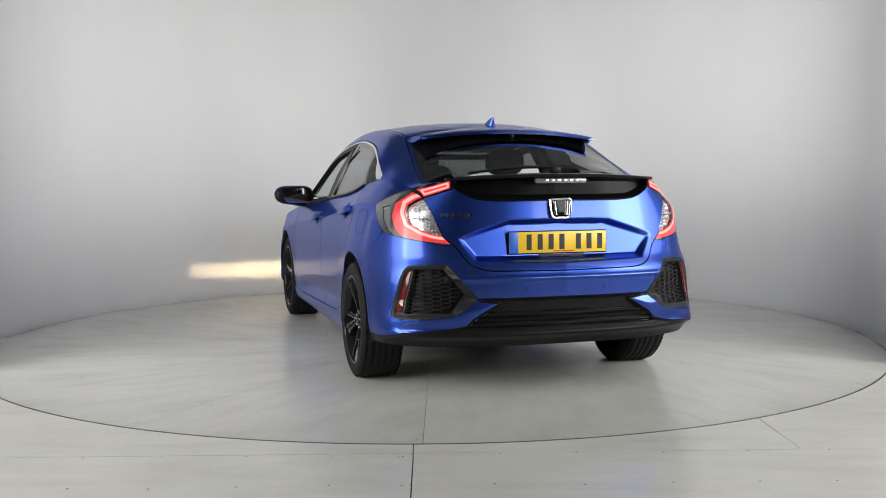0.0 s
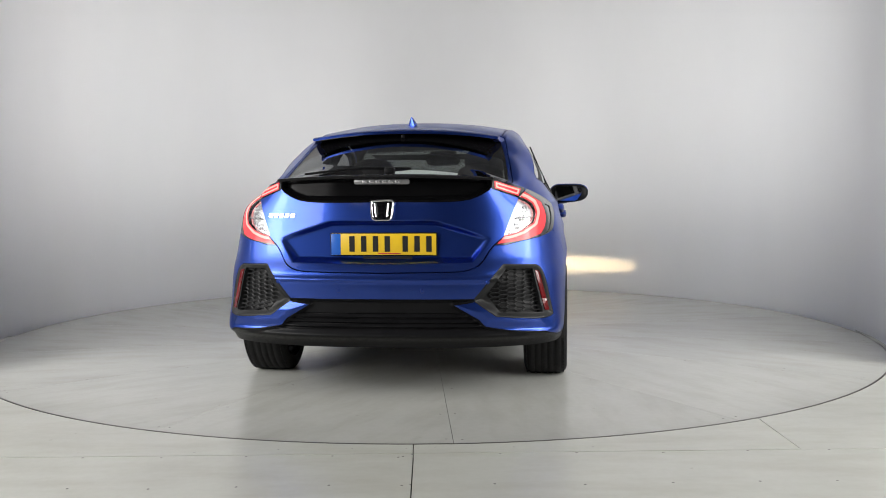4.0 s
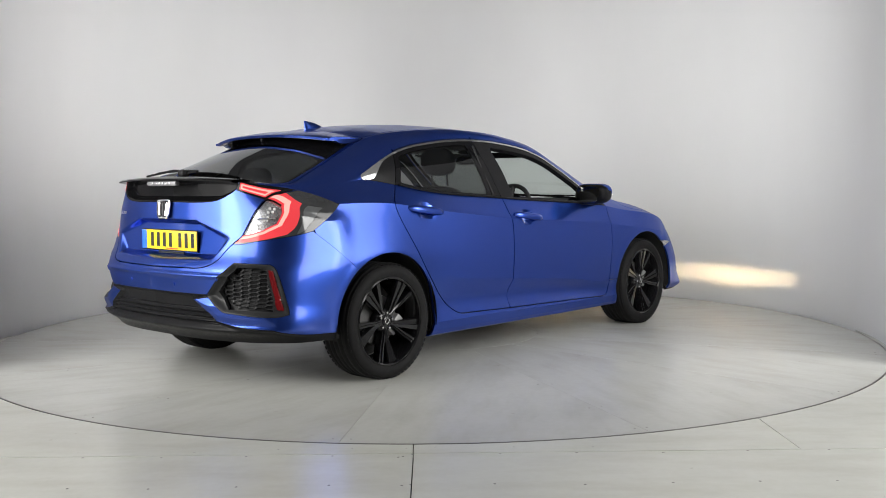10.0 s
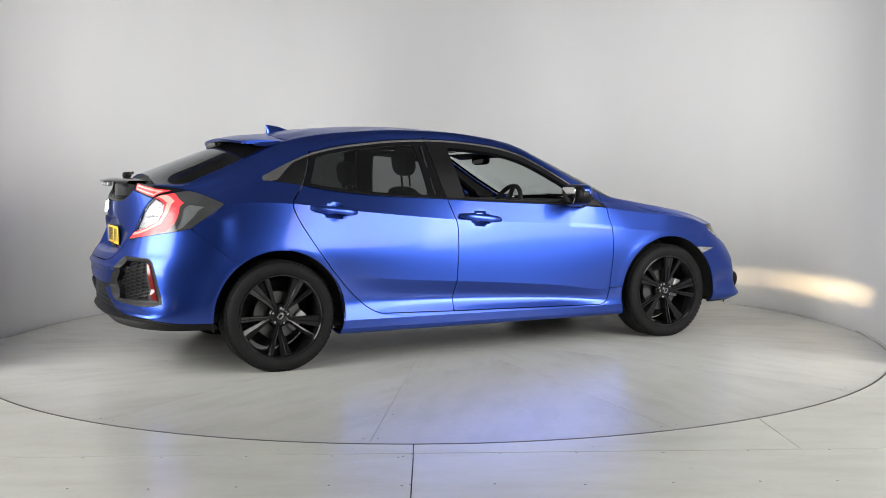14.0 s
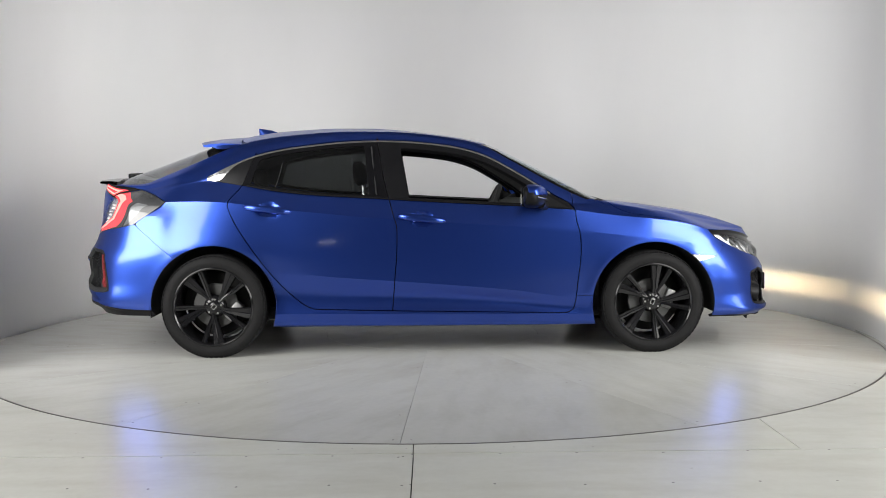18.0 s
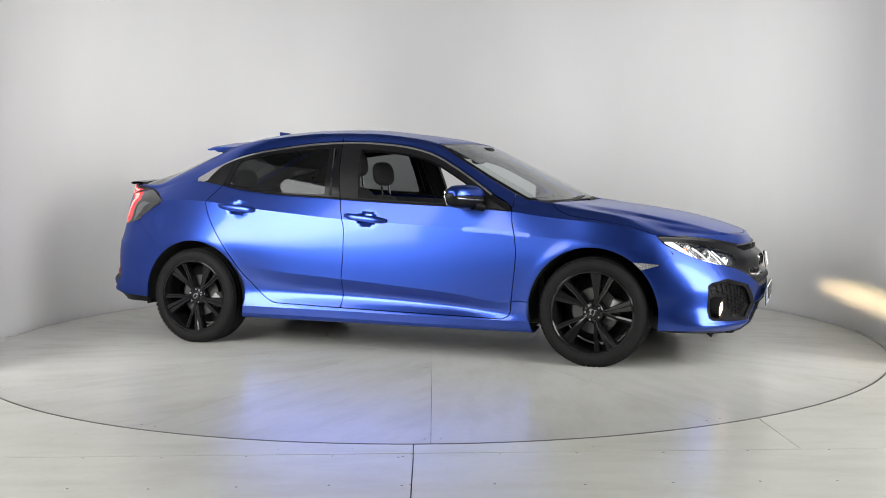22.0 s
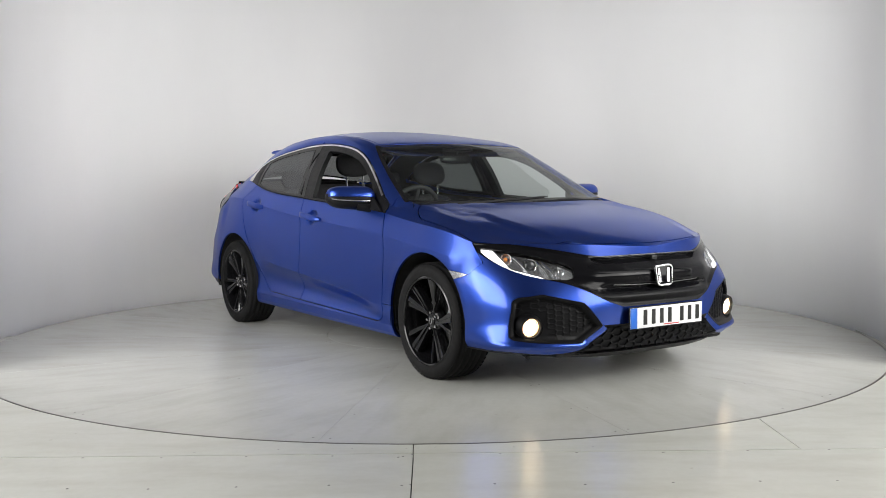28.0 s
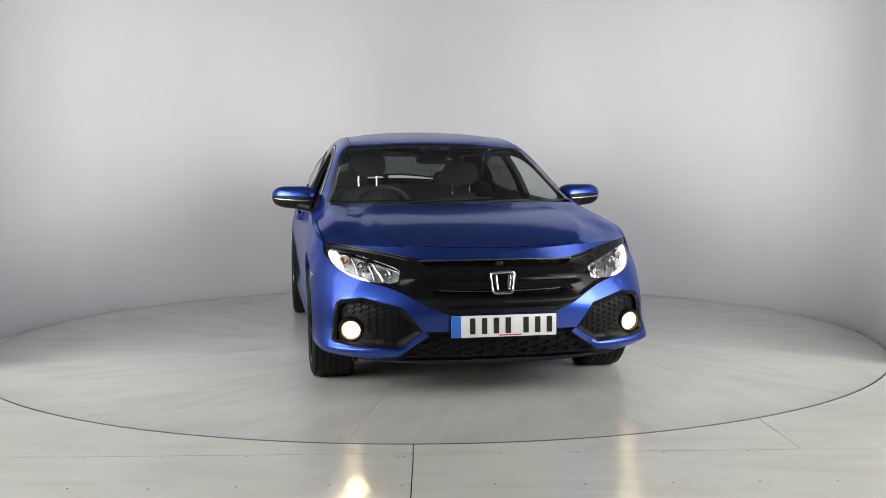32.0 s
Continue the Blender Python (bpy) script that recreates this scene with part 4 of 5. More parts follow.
for k in range(49):
    w = -.485 + .97 * k / 48
    a = abs(w) / .515
    xr, zr = -1.530 + .085 * a ** 3, 1.340 - .032 * a ** 2.2
    xf, zf = -1.245 + .02 * a ** 2, 1.375 - .062 * a ** 2
    xm, zm = (xf * .45 + xr * .55), (zf * .45 + zr * .55) + .007 - .028 + .008 * a
    rows.append([bm.verts.new(p) for p in ((xr + .012, w, zr - .018), (xm, w, zm - .003), (xm + .10, w, zm), (xf - .01, w, zf - .026), (xf - .01, w, zf - .021), (xm + .10, w, zm + .005), (xm, w, zm + .003), (xr + .012, w, zr - .012))])
for p, q in zip(rows, rows[1:]):
    for i in range(8):
        bm.faces.new((p[i], p[(i + 1) % 8], q[(i + 1) % 8], q[i]))
bm.faces.new(rows[0])
bm.faces.new(rows[-1])
bmesh.ops.recalc_face_normals(bm, faces=bm.faces)
part("underside", bm, PIANO, SPOILER, "gloss black underside of the blade")


def hatch_z(x, w):
    """Height of the tailgate's upper surface."""
    c, (we, ze) = CROWN(np.array([x]))[0][1], EDGE(np.array([x]))[0]
    return c - (c - ze) * min(1.0, w / we) ** 2


for sgn in (-1, 1):
    # end fins that carry the blade, and black fillers on either side of the slot
    bm = bmesh.new()
    rows = []
    for k in range(9):
        x = -1.235 - .225 * k / 8
        we, ze = EDGE(np.array([x]))[0]
        zt = 1.313 - .006 * k / 8
        t = max(0.0, 1 - k / 6) ** .7
        wl, zl = .512 + (we - .010 - .512) * t, zt - .012 + (ze + .004 - zt + .012) * t
        rows.append([bm.verts.new((xx, sgn * ww, zz)) for xx, ww, zz in ((x, .512, zt), (x, wl, zl), (x, wl - .034, zl), (x, .478, zt - .008))])
    for p, q in zip(rows, rows[1:]):
        for i in range(4):
            bm.faces.new((p[i], p[(i + 1) % 4], q[(i + 1) % 4], q[i]))
    bm.faces.new(rows[0])
    bm.faces.new(rows[-1])
    bmesh.ops.recalc_face_normals(bm, faces=bm.faces)
    part("spoiler_fin", bm, PAINT, SPOILER)
    bm = bmesh.new()
    rows = []
    for k in range(13):
        w = .285 + .215 * k / 12
        a = w / .515
        xr, zr = -1.530 + .085 * a ** 3, 1.340 - .032 * a ** 2.2
        xb = -1.42 + .09 * a
        lean = .03 * max(0, 1 - k / 2)
        rows.append([bm.verts.new((xx, sgn * ww, zz)) for xx, ww, zz in ((xr + .028, w, zr - .010), (xb, w + lean, hatch_z(xb, w) - .006), (xb + .05, w + lean, hatch_z(xb + .05, w) - .006), (xr + .09, w, zr - .010))])
    for p, q in zip(rows, rows[1:]):
        for i in range(4):
            bm.faces.new((p[i], p[(i + 1) % 4], q[(i + 1) % 4], q[i]))
    bm.faces.new(rows[0])
    bm.faces.new(rows[-1])
    bmesh.ops.recalc_face_normals(bm, faces=bm.faces)
    part("spoiler_filler", bm, PIANO, SPOILER, "gloss black filler under the blade")
part("washer_jet", box_bm(-1.50, 0, 1.312, .02, .018, .018, .004), BLACK, SPOILER)

# shark fin aerial
bm = bmesh.new()
rows = []
for k in range(13):
    t = k / 12
    lead, back = -.975 - .125 * t ** 1.4, -1.180 - .004 * t
    mid, hl = (lead + back) / 2, (lead - back) / 2
    half = .032 * (1 - t) ** .8 + .003
    rows.append([bm.verts.new((mid + hl * math.cos(a), half * math.sin(a) * (1 - .3 * math.cos(a)), 1.370 + .068 * t - .012 * t * (1 + math.cos(a)) / 2)) for a in (2 * math.pi * j / 20 for j in range(20))])
for p, q in zip(rows, rows[1:]):
    for j in range(20):
        bm.faces.new((p[j], p[(j + 1) % 20], q[(j + 1) % 20], q[j]))
bm.faces.new(rows[-1])
bmesh.ops.recalc_face_normals(bm, faces=bm.faces)
part("roof_aerial", bm, PAINT, CAR, "blue shark-fin aerial")

# rear wiper
WIPER = part("rear_wiper", tube_bm([(-2.045, -.02, 1.118), (-2.03, -.12, 1.128), (-2.02, .12, 1.134), (-2.01, .30, 1.118)], .007), BLACK, TAILGATE, "black rear wiper")
part("pivot", box_bm(-2.05, -.02, 1.118, .05, .05, .035, .01), BLACK, WIPER)
part("blade", tube_bm([(-2.005, .05, 1.135), (-2.01, .22, 1.126), (-2.0, .42, 1.105)], .006), BLACK, WIPER)

# ---- front bumper, grille and lamps ----
HEAD = outline([(.806, .708), (.802, .724)], [(.802, .724), (.70, .708), (.59, .679), (.505, .648)], [(.505, .648), (.476, .625)], [(.476, .632), (.488, .584)], [(.488, .584), (.522, .574)], [(.522, .574), (.63, .582), (.727, .614), (.785, .662), (.806, .708)])
BLACK_F = outline([(-.1, .437), (.27, .435)], [(.27, .435), (.363, .470), (.451, .518), (.53, .553), (.63, .579)], [(.63, .579), (.727, .611), (.79, .661), (.826, .718)], [(.826, .718), (.84, .765)], [(.84, .765), (.75, .754), (.65, .740), (.55, .723), (.503, .714), (.40, .692), (.30, .680)], [(.30, .680), (-.1, .683)], [(-.1, .683), (-.1, .437)])
SLOT = outline([(-.1, .650), (.33, .645)], [(.33, .645), (.385, .672)], [(.385, .672), (.30, .674), (-.1, .679)], [(-.1, .679), (-.1, .650)])
GLIP = outline([(-.1, .434), (.27, .432)], [(.27, .432), (.37, .475), (.43, .508)], [(.43, .508), (.30, .500)], [(.30, .500), (-.1, .506)], [(-.1, .506), (-.1, .434)])
BEZEL_F = outline([(.785, .445), (.778, .475), (.757, .492)], [(.757, .492), (.657, .508)], [(.657, .508), (.476, .463)], [(.476, .463), (.379, .345)], [(.379, .345), (.40, .330)], [(.40, .330), (.497, .266)], [(.497, .266), (.718, .276), (.795, .286)], [(.795, .286), (.808, .30)], [(.808, .30), (.785, .445)])
BEZ_IN = outline([(.765, .455), (.74, .478)], [(.74, .478), (.66, .492)], [(.66, .492), (.490, .450)], [(.490, .450), (.402, .346)], [(.402, .346), (.504, .281)], [(.504, .281), (.718, .291)], [(.718, .291), (.782, .30)], [(.782, .30), (.765, .455)])
LOW_F = outline([(-.1, .347), (.375, .347)], [(.375, .347), (.352, .327)], [(.352, .327), (.500, .226)], [(.500, .226), (.62, .210), (.84, .226), (1.0, .222)], [(1.0, .222), (1, 0)], [(1, 0), (-.1, 0)], [(-.1, 0), (-.1, .347)])
FOG_W, FOG_Z = .712, .346

nose = end_sheet(NOSE, True)
_, nose = nose.cut(arch)
V = nose.V
W2 = np.stack([np.abs(V[:, 1]), V[:, 2]], -1)
bar = soft_step(sdist(W2, BLACK_F), .02)
zz = V[:, 2]
V[:, 0] += bar * (-.012 + .020 * np.exp(-((zz - .60) / .035) ** 2) * soft((.52 - W2[:, 0]) / .14) - .030 * np.exp(-((zz - .525) / .014) ** 2) * soft((.40 - W2[:, 0]) / .12) + .018 * np.exp(-((zz - .485) / .022) ** 2) * soft((.46 - W2[:, 0]) / .10))
V[:, 0] += .022 * np.exp(-((zz - .252) / .022) ** 2) * soft((W2[:, 0] - .42) / .10) * np.clip((V[:, 0] - 1.75) / .15, 0, 1)
V[:, 0] -= .035 * soft_step(sdist(W2, SLOT), .008)
V[:, 0] -= .022 * soft_step(sdist(W2, BEZEL_F), .03)
V[:, 0] -= .030 * soft_step(sdist(W2, LOW_F), .02) * (zz > .20)
V[:, 0] += .014 * np.exp(-((zz - .212) / .012) ** 2) * np.clip((V[:, 0] - 1.8) / .2, 0, 1)
nose = nose.keep(in_side(NOSE_JOINT)(nose.V))
head, nose = nose.cut(lambda V: np.maximum(in_end(HEAD)(V), 1.69 - V[:, 0]), .001)
black_f, nose = nose.cut(lambda V: np.maximum(in_end(BLACK_F)(V), 1.702 - V[:, 0]), .0006)
bez_f, nose = nose.cut(lambda V: np.maximum(in_end(BEZEL_F)(V), 1.86 - V[:, 0]), .0008)
low_f, nose = nose.cut(in_end(LOW_F), .0008)
mesh_f, bez_f = bez_f.cut(in_end(BEZ_IN))
slot, black_f = black_f.cut(in_end(SLOT))
glip, black_f = black_f.cut(in_end(GLIP))
BUMPER = nose.both().edged(PANEL).link("front_bumper", PAINT, CAR)
GRILLE = black_f.both().edged(.012).link("grille", GRILLE_BLACK, CAR, "gloss black front grille with a winged bar")
nose_x, bar_x = nearest_x(nose), nearest_x(black_f)
slot.both().link("upper_slot", BLACK, GRILLE)
glip.both().edged(.01).link("lower_bar", BLACK, GRILLE, "satin dark grey lower bar")
part("chrome_line", tube_bm([(nose_x(.385 * k / 10, .684 - .004 * (k / 10) ** 2) + .003, .385 * k / 10, .684 - .004 * (k / 10) ** 2) for k in range(-10, 11)], .0028, 6), DISC, GRILLE)
part("lower_line", tube_bm([(bar_x(.30 * k / 10, .536 + .006 * (k / 10) ** 2) + .004, .30 * k / 10, .536 + .006 * (k / 10) ** 2) for k in range(-10, 11)], .0022, 6), DISC, GRILLE)
part("radar_sensor", box_bm(2.165, .0, .665, .02, .034, .022, .003), GREYPL, GRILLE)
low_f.both().edged(.02).link("lower_intake", BLACK, BUMPER, "black lower air intake")
honeycomb("intake_honeycomb", low_f, outline([(.0, .342), (.34, .33)], [(.34, .33), (.49, .215)], [(.49, .215), (.0, .205)], [(.0, .205), (.0, .342)]), -1, BUMPER, BLACK, .036, .0035, .008)
honeycomb("intake_honeycomb", low_f, outline([(.0, .342), (.34, .33)], [(.34, .33), (.49, .215)], [(.49, .215), (.0, .205)], [(.0, .205), (.0, .342)]), 1, BUMPER, BLACK, .036, .0035, .008)


def fog_lamp(sgn, parent, x):
    """A fog lamp: warm glowing lens with a slit that throws a flat fan of light forwards."""
    c = Vector((x, sgn * FOG_W, FOG_Z))
    turn = Matrix.Translation(c) @ Matrix.Rotation(radians(sgn * 12), 4, "Z") @ Matrix.Rotation(radians(7), 4, "Y")

    def placed(bm):
        bmesh.ops.transform(bm, matrix=turn, verts=bm.verts)
        return bm
    ring = part("fog_lamp", placed(lathe_bm([(.046, -.07), (.046, .004), (.049, .012), (.058, .012), (.063, -.004), (.063, -.07), (.046, -.07)], 40, "X")), BLACK, parent, "round fog lamp, lit warm white")
    def half_discs(rings, x, slit):
        """Half rings (top or bottom, inner, outer radius) with a narrow slit between them."""
        bm = bmesh.new()
        for top, r0, r1 in rings:
            n = 18
            rows = []
            for k in range(n + 1):
                t = k / n
                pts = []
                for r in (r0, r1):
                    a0 = math.asin(min(1, slit * max(.15, 1 - .9 * (r / .0456) ** 2) / r))
                    a = a0 + (math.pi - 2 * a0) * t
                    pts += [(x + dx, r * math.cos(a), top * r * math.sin(a)) for dx in (.002, -.002)]
                rows.append([bm.verts.new(p) for p in pts])
            for p, q in zip(rows, rows[1:]):
                for i, j in ((0, 2), (2, 3), (3, 1), (1, 0)):
                    bm.faces.new((p[i], p[j], q[j], q[i]))
        bmesh.ops.recalc_face_normals(bm, faces=bm.faces)
        return bm
    part("fog_lens", placed(half_discs(((1, .0023, .031), (-1, .0023, .031)), .002, .0022)), FOG, ring, "glowing warm lens", 0)
    part("fog_reflector", placed(half_discs(((1, .0225, .0456), (-1, .0225, .0456)), -.003, .0022)), FOG_RIM, ring, "warm lit reflector", 0)
    bm = bmesh.new()
    bmesh.ops.create_icosphere(bm, subdivisions=2, radius=.004, matrix=Matrix.Translation((-.035, 0, 0)))
    part("bulb", placed(bm), BULB, ring)
    part("housing", placed(lathe_bm([(.0455, -.002), (.0455, -.075), (.0005, -.075)], 32, "X")), UNDER, ring)
    return ring


for sgn in (-1, 1):
    one = sided(sgn)
    bz = one(bez_f.edged(.03)).link("fog_bezel", BLACK, BUMPER, "black fog lamp surround")
    _, backing = mesh_f.moved(-.02).cut(lambda V: np.hypot(np.abs(V[:, 1]) - FOG_W, V[:, 2] - FOG_Z) - .060)
    one(backing).link("backing", BLACK, bz)
    honeycomb("honeycomb", mesh_f.moved(-.02), outline([(.755, .455), (.66, .490)], [(.66, .490), (.495, .450)], [(.495, .450), (.405, .346)], [(.405, .346), (.52, .30)], [(.52, .30), (.63, .30)], [(.63, .30), (.64, .42)], [(.64, .42), (.76, .42)], [(.76, .42), (.755, .455)]), sgn, bz, BLACK, .023, .0024, .006)
    fog_lamp(sgn, CAR, 2.040)

# headlamps: a dark bowl with chrome pieces behind a clear lens
for sgn in (-1, 1):
    one = sided(sgn)
    bowl = head.moved(-.036)
    hl = one(bowl.edged(.02)).link("headlamp", BOWL, CAR, "clear headlamp with a lit white light strip")
    at = nearest_x(bowl)
    guide, _ = head.moved(-.012).cut(lambda V: np.maximum(-(in_end(HEAD)(V) + np.interp(np.abs(V[:, 1]), [.70, .76], [.013, .045])), V[:, 2] - np.interp(np.abs(V[:, 1]), [.48, .52, .63, .73, .755, .80, .83], [.50, .50, .588, .622, .705, .80, .85])))
    one(guide.edged(.012)).link("daytime_strip", DRL, hl, "white daytime running light")
    for (w, z, r, m) in ((.655, .652, .036, "lens"), (.545, .617, .030, "bowl"), (.735, .683, .030, "amber")):
        p, n = spot_on(head, w, z)
        q = p - n * .024
        c = Matrix.Translation((q[0], -sgn * q[1], q[2])) @ Matrix.Rotation(radians(sgn * 30), 4, "Z")
        bm = lathe_bm([(r * .2, -.02), (r * .7, -.010), (r * .86, .006), (r * .95, .008), (r * .98, -.02)], 28, "X")
        bmesh.ops.transform(bm, matrix=c, verts=bm.verts)
        ring = part("reflector_bowl", bm, SILVER if m != "lens" else CHROME, hl)
        bm = bmesh.new()
        bmesh.ops.create_uvsphere(bm, u_segments=24, v_segments=12, radius=r * (.78 if m == "lens" else .34), matrix=c @ Matrix.Translation((-.004, 0, 0)) @ Matrix.Diagonal((.6, 1, 1, 1)))
        part("projector" if m == "lens" else "bulb_cap", bm, {"lens": SMOKE, "bowl": CHROME, "amber": AMBER}[m], ring)
    for k, (w0, z0, w1, z1) in enumerate(((.70, .690, .665, .600), (.60, .668, .56, .588), (.625, .672, .60, .594))):
        run = []
        for t in (0, .33, .66, 1):
            p, n = spot_on(head, w0 + (w1 - w0) * t, z0 + (z1 - z0) * t)
            q = p - n * .020
            run.append((q[0], -sgn * q[1], q[2]))
        bm = tube_bm(run, .0055, 6)
        part("chrome_blade", bm, CHROME, hl)
    blk, _ = head.moved(-.028).cut(lambda V: np.maximum(np.abs(V[:, 1]) - .53, .0 * V[:, 0] - 1))
    one(blk).link("end_reflector", SILVER, hl)
    cover = one(head).link("lamp_cover", LENS, hl)
    cover.visible_shadow = False

# ---- doors, windows and bright trim ----
d_belt = lambda V: V[:, 2] - BELT(V[:, 0])[:, 1]
QUARTER = outline([(-1.43, 1.06), (-1.315, 1.082)], [(-1.315, 1.082), (-1.238, 1.160), (-1.158, 1.218)], [(-1.158, 1.218), (-1.118, 1.30)], [(-1.118, 1.30), (-1.43, 1.25)], [(-1.43, 1.25), (-1.43, 1.06)])
chrome, dlo = dlo.cut(lambda V: np.minimum(np.maximum(np.maximum(-(in_side(DLO)(V) + .011), .03 - d_belt(V)), V[:, 0] - .72), in_side(QUARTER)(V)))
f_frame, dlo = dlo.cut(in_side(np.vstack([xline(RAIL, -.352, .80, 50, .02), [(.95, .95), (.95, .5)], catmull(B_LINE[::-1], 40)[8:]])), .0018)
r_frame, q_frame = dlo.cut(in_side(REAR_DOOR), .0018)
R_GLASS = np.vstack([xline(BELT, -1.13, -.395, 30, .020), xline(RAIL, -.43, -1.075, 30, -.034)])
F_OPEN = np.vstack([xline(BELT, -.155, .56, 30, .018), [(.635, .985)], xline(RAIL, .585, -.205, 40, -.046)])
r_glass, r_frame = r_frame.cut(in_side(R_GLASS))
_, f_frame = f_frame.cut(in_side(F_OPEN))

HANDLES = {"front": (-.075, .835), "rear": (-1.015, .897)}
for name, door in (("front", front_door), ("rear", rear_door)):
    hx, hz = HANDLES[name]
    V = door.V
    r2 = ((V[:, 0] - hx - .005) / .060) ** 2 + ((V[:, 2] - hz - .002) / .040) ** 2
    V[:, 1] += .018 * np.exp(-(r2 ** 3.0))


def handle(sgn, hx, hz, w, parent):
    """A bowed door handle over a scooped cup."""
    bm = bmesh.new()
    rows = []
    for k in range(17):
        t = -1 + 2 * k / 16
        x = hx + .145 * t
        z = hz - .016 * t + .006
        out = w + .034 - .030 * abs(t) ** 4
        hh = .021 * (1 - .5 * abs(t) ** 5)
        dd = .010
        rows.append([bm.verts.new((x, sgn * y, zz)) for y, zz in ((out - dd, z - hh), (out - .001, z - hh * .8), (out + .003, z), (out - .003, z + hh * .8), (out - dd, z + hh), (out - dd - .006, z))])
    for p, q in zip(rows, rows[1:]):
        for i in range(6):
            bm.faces.new((p[i], p[(i + 1) % 6], q[(i + 1) % 6], q[i]))
    bm.faces.new(rows[0])
    bm.faces.new(rows[-1][::-1])
    bmesh.ops.recalc_face_normals(bm, faces=bm.faces)
    return part("handle", bm, PAINT, parent)


for sgn in (-1, 1):
    one = sided(sgn)
    fd = one(front_door.edged(PANEL)).link("front_door", PAINT, CAR, "blue front door, its window wound down", 14)
    rd = one(rear_door.edged(PANEL)).link("rear_door", PAINT, CAR, "", 14)
    one(front_door.moved(-.05)).link("door_card", TRIM_IN, fd)
    one(rear_door.moved(-.05)).link("door_card", TRIM_IN, rd)
    one(f_frame.edged(.03)).link("window_frame", BLACK, fd)
    one(r_frame.edged(.012)).link("window_frame", PIANO, rd)
    one(r_glass.moved(-.002)).link("window_glass", TINT, rd, "dark privacy glass").visible_shadow = False
    one(q_frame.edged(.012)).link("quarter_trim", BLACK, CAR, "black quarter window trim")
    one(chrome.moved(.002).edged(.008)).link("window_chrome", CHROME, CAR, "bright chrome window surround")
    handle(sgn, *HANDLES["front"], .862, fd)
    handle(sgn, *HANDLES["rear"], .842, rd)
    # rubber seal along the glass
    xs = np.linspace(-1.15, .80, 40)
    b = BELT(xs)
    part("window_seal", tube_bm([(x, sgn * (w + .004), z + .006) for x, (w, z) in zip(xs, b)], .006, 6), BLACK, CAR)
    part("glass_run", tube_bm([(-.385, sgn * .660, 1.285), (-.37, sgn * .725, 1.13), (-.352, sgn * .798, .985)], .005, 6), GREYPL, rd)


def mirror(sgn):
    """Door mirror: a black shell with a blue cap over its front and top, on a black foot."""
    def section(u, a, grow):
        """A point of the shell: u from the door outwards, a round the section."""
        end = (1 - abs(2 * u - 1) ** 4.5) ** .5
        hz = .076 * (1 - .20 * u) * end * grow
        c, q = math.cos(a), math.sin(a)
        fx = (.098 - .050 * u * u) * end * grow if c > 0 else .056 * (.35 + .65 * end)
        x = .607 - .034 * u + fx * abs(c) ** .75 * (1 if c > 0 else -1)
        zz = .963 + .014 * u + hz * abs(q) ** (.8 if c > 0 else .45) * (1 if q > 0 else -1)
        return (x, sgn * (.775 + .290 * u), zz)

    def shell(name, mat, parent, a0, a1, grow, closed):
        bm = bmesh.new()
        nu, na = 26, 36
        rows = [[bm.verts.new(section(.01 + .98 * i / nu, a0 + (a1 - a0) * j / na, grow)) for j in range(na + (0 if closed else 1))] for i in range(nu + 1)]
        m = len(rows[0])
        for p, q in zip(rows, rows[1:]):
            for j in range(m if closed else m - 1):
                bm.faces.new((p[j], p[(j + 1) % m], q[(j + 1) % m], q[j]))
        if closed:
            bm.faces.new(rows[0])
            bm.faces.new(rows[-1])
        bmesh.ops.recalc_face_normals(bm, faces=bm.faces)
        ob = part(name, bm, mat, parent)
        if not closed:
            skin = ob.modifiers.new("skin", "SOLIDIFY")
            skin.thickness, skin.offset = .003, 0
        return ob
    body = shell("door_mirror", BLACK, CAR, 0, 2 * math.pi, 1.0, True)
    body["label"] = "blue and black door mirror with a clear indicator strip"
    shell("cap", PAINT, body, radians(4), radians(118), 1.04, False)
    run = [section(u, radians(-8), 1.03) for u in (.12, .3, .5, .7, .85, .95)]
    part("indicator", tube_bm(run, .004, 6), BOWL, body, "clear indicator strip")
    bm = prism_bm([(.822, .918), (.822, 1.012), (.835, 1.022), (.985, 1.022), (1.012, 1.006), (1.016, .975), (.985, .925), (.965, .916)], .005, lambda u, v, d: (.541 - .13 * (u - .82) - d, sgn * u, v))
    part("mirror_glass", bm, plain("mirror_silver", (.9, .9, .9), .03, 1.0, vary=.01), body, "mirror glass")
    part("foot", tube_bm([(.70, sgn * .79, .902), (.675, sgn * .84, .912), (.645, sgn * .90, .925)], [.034, .026, .030], 12), BLACK, body)
    sail = prism_bm([(.56, .915), (.835, .893), (.62, 1.02)], .012, lambda u, v, d: (u, sgn * (.835 + d - .25 * (v - .90)), v))
    part("sail_panel", sail, BLACK, body)
    return body


for sgn in (-1, 1):
    mirror(sgn)

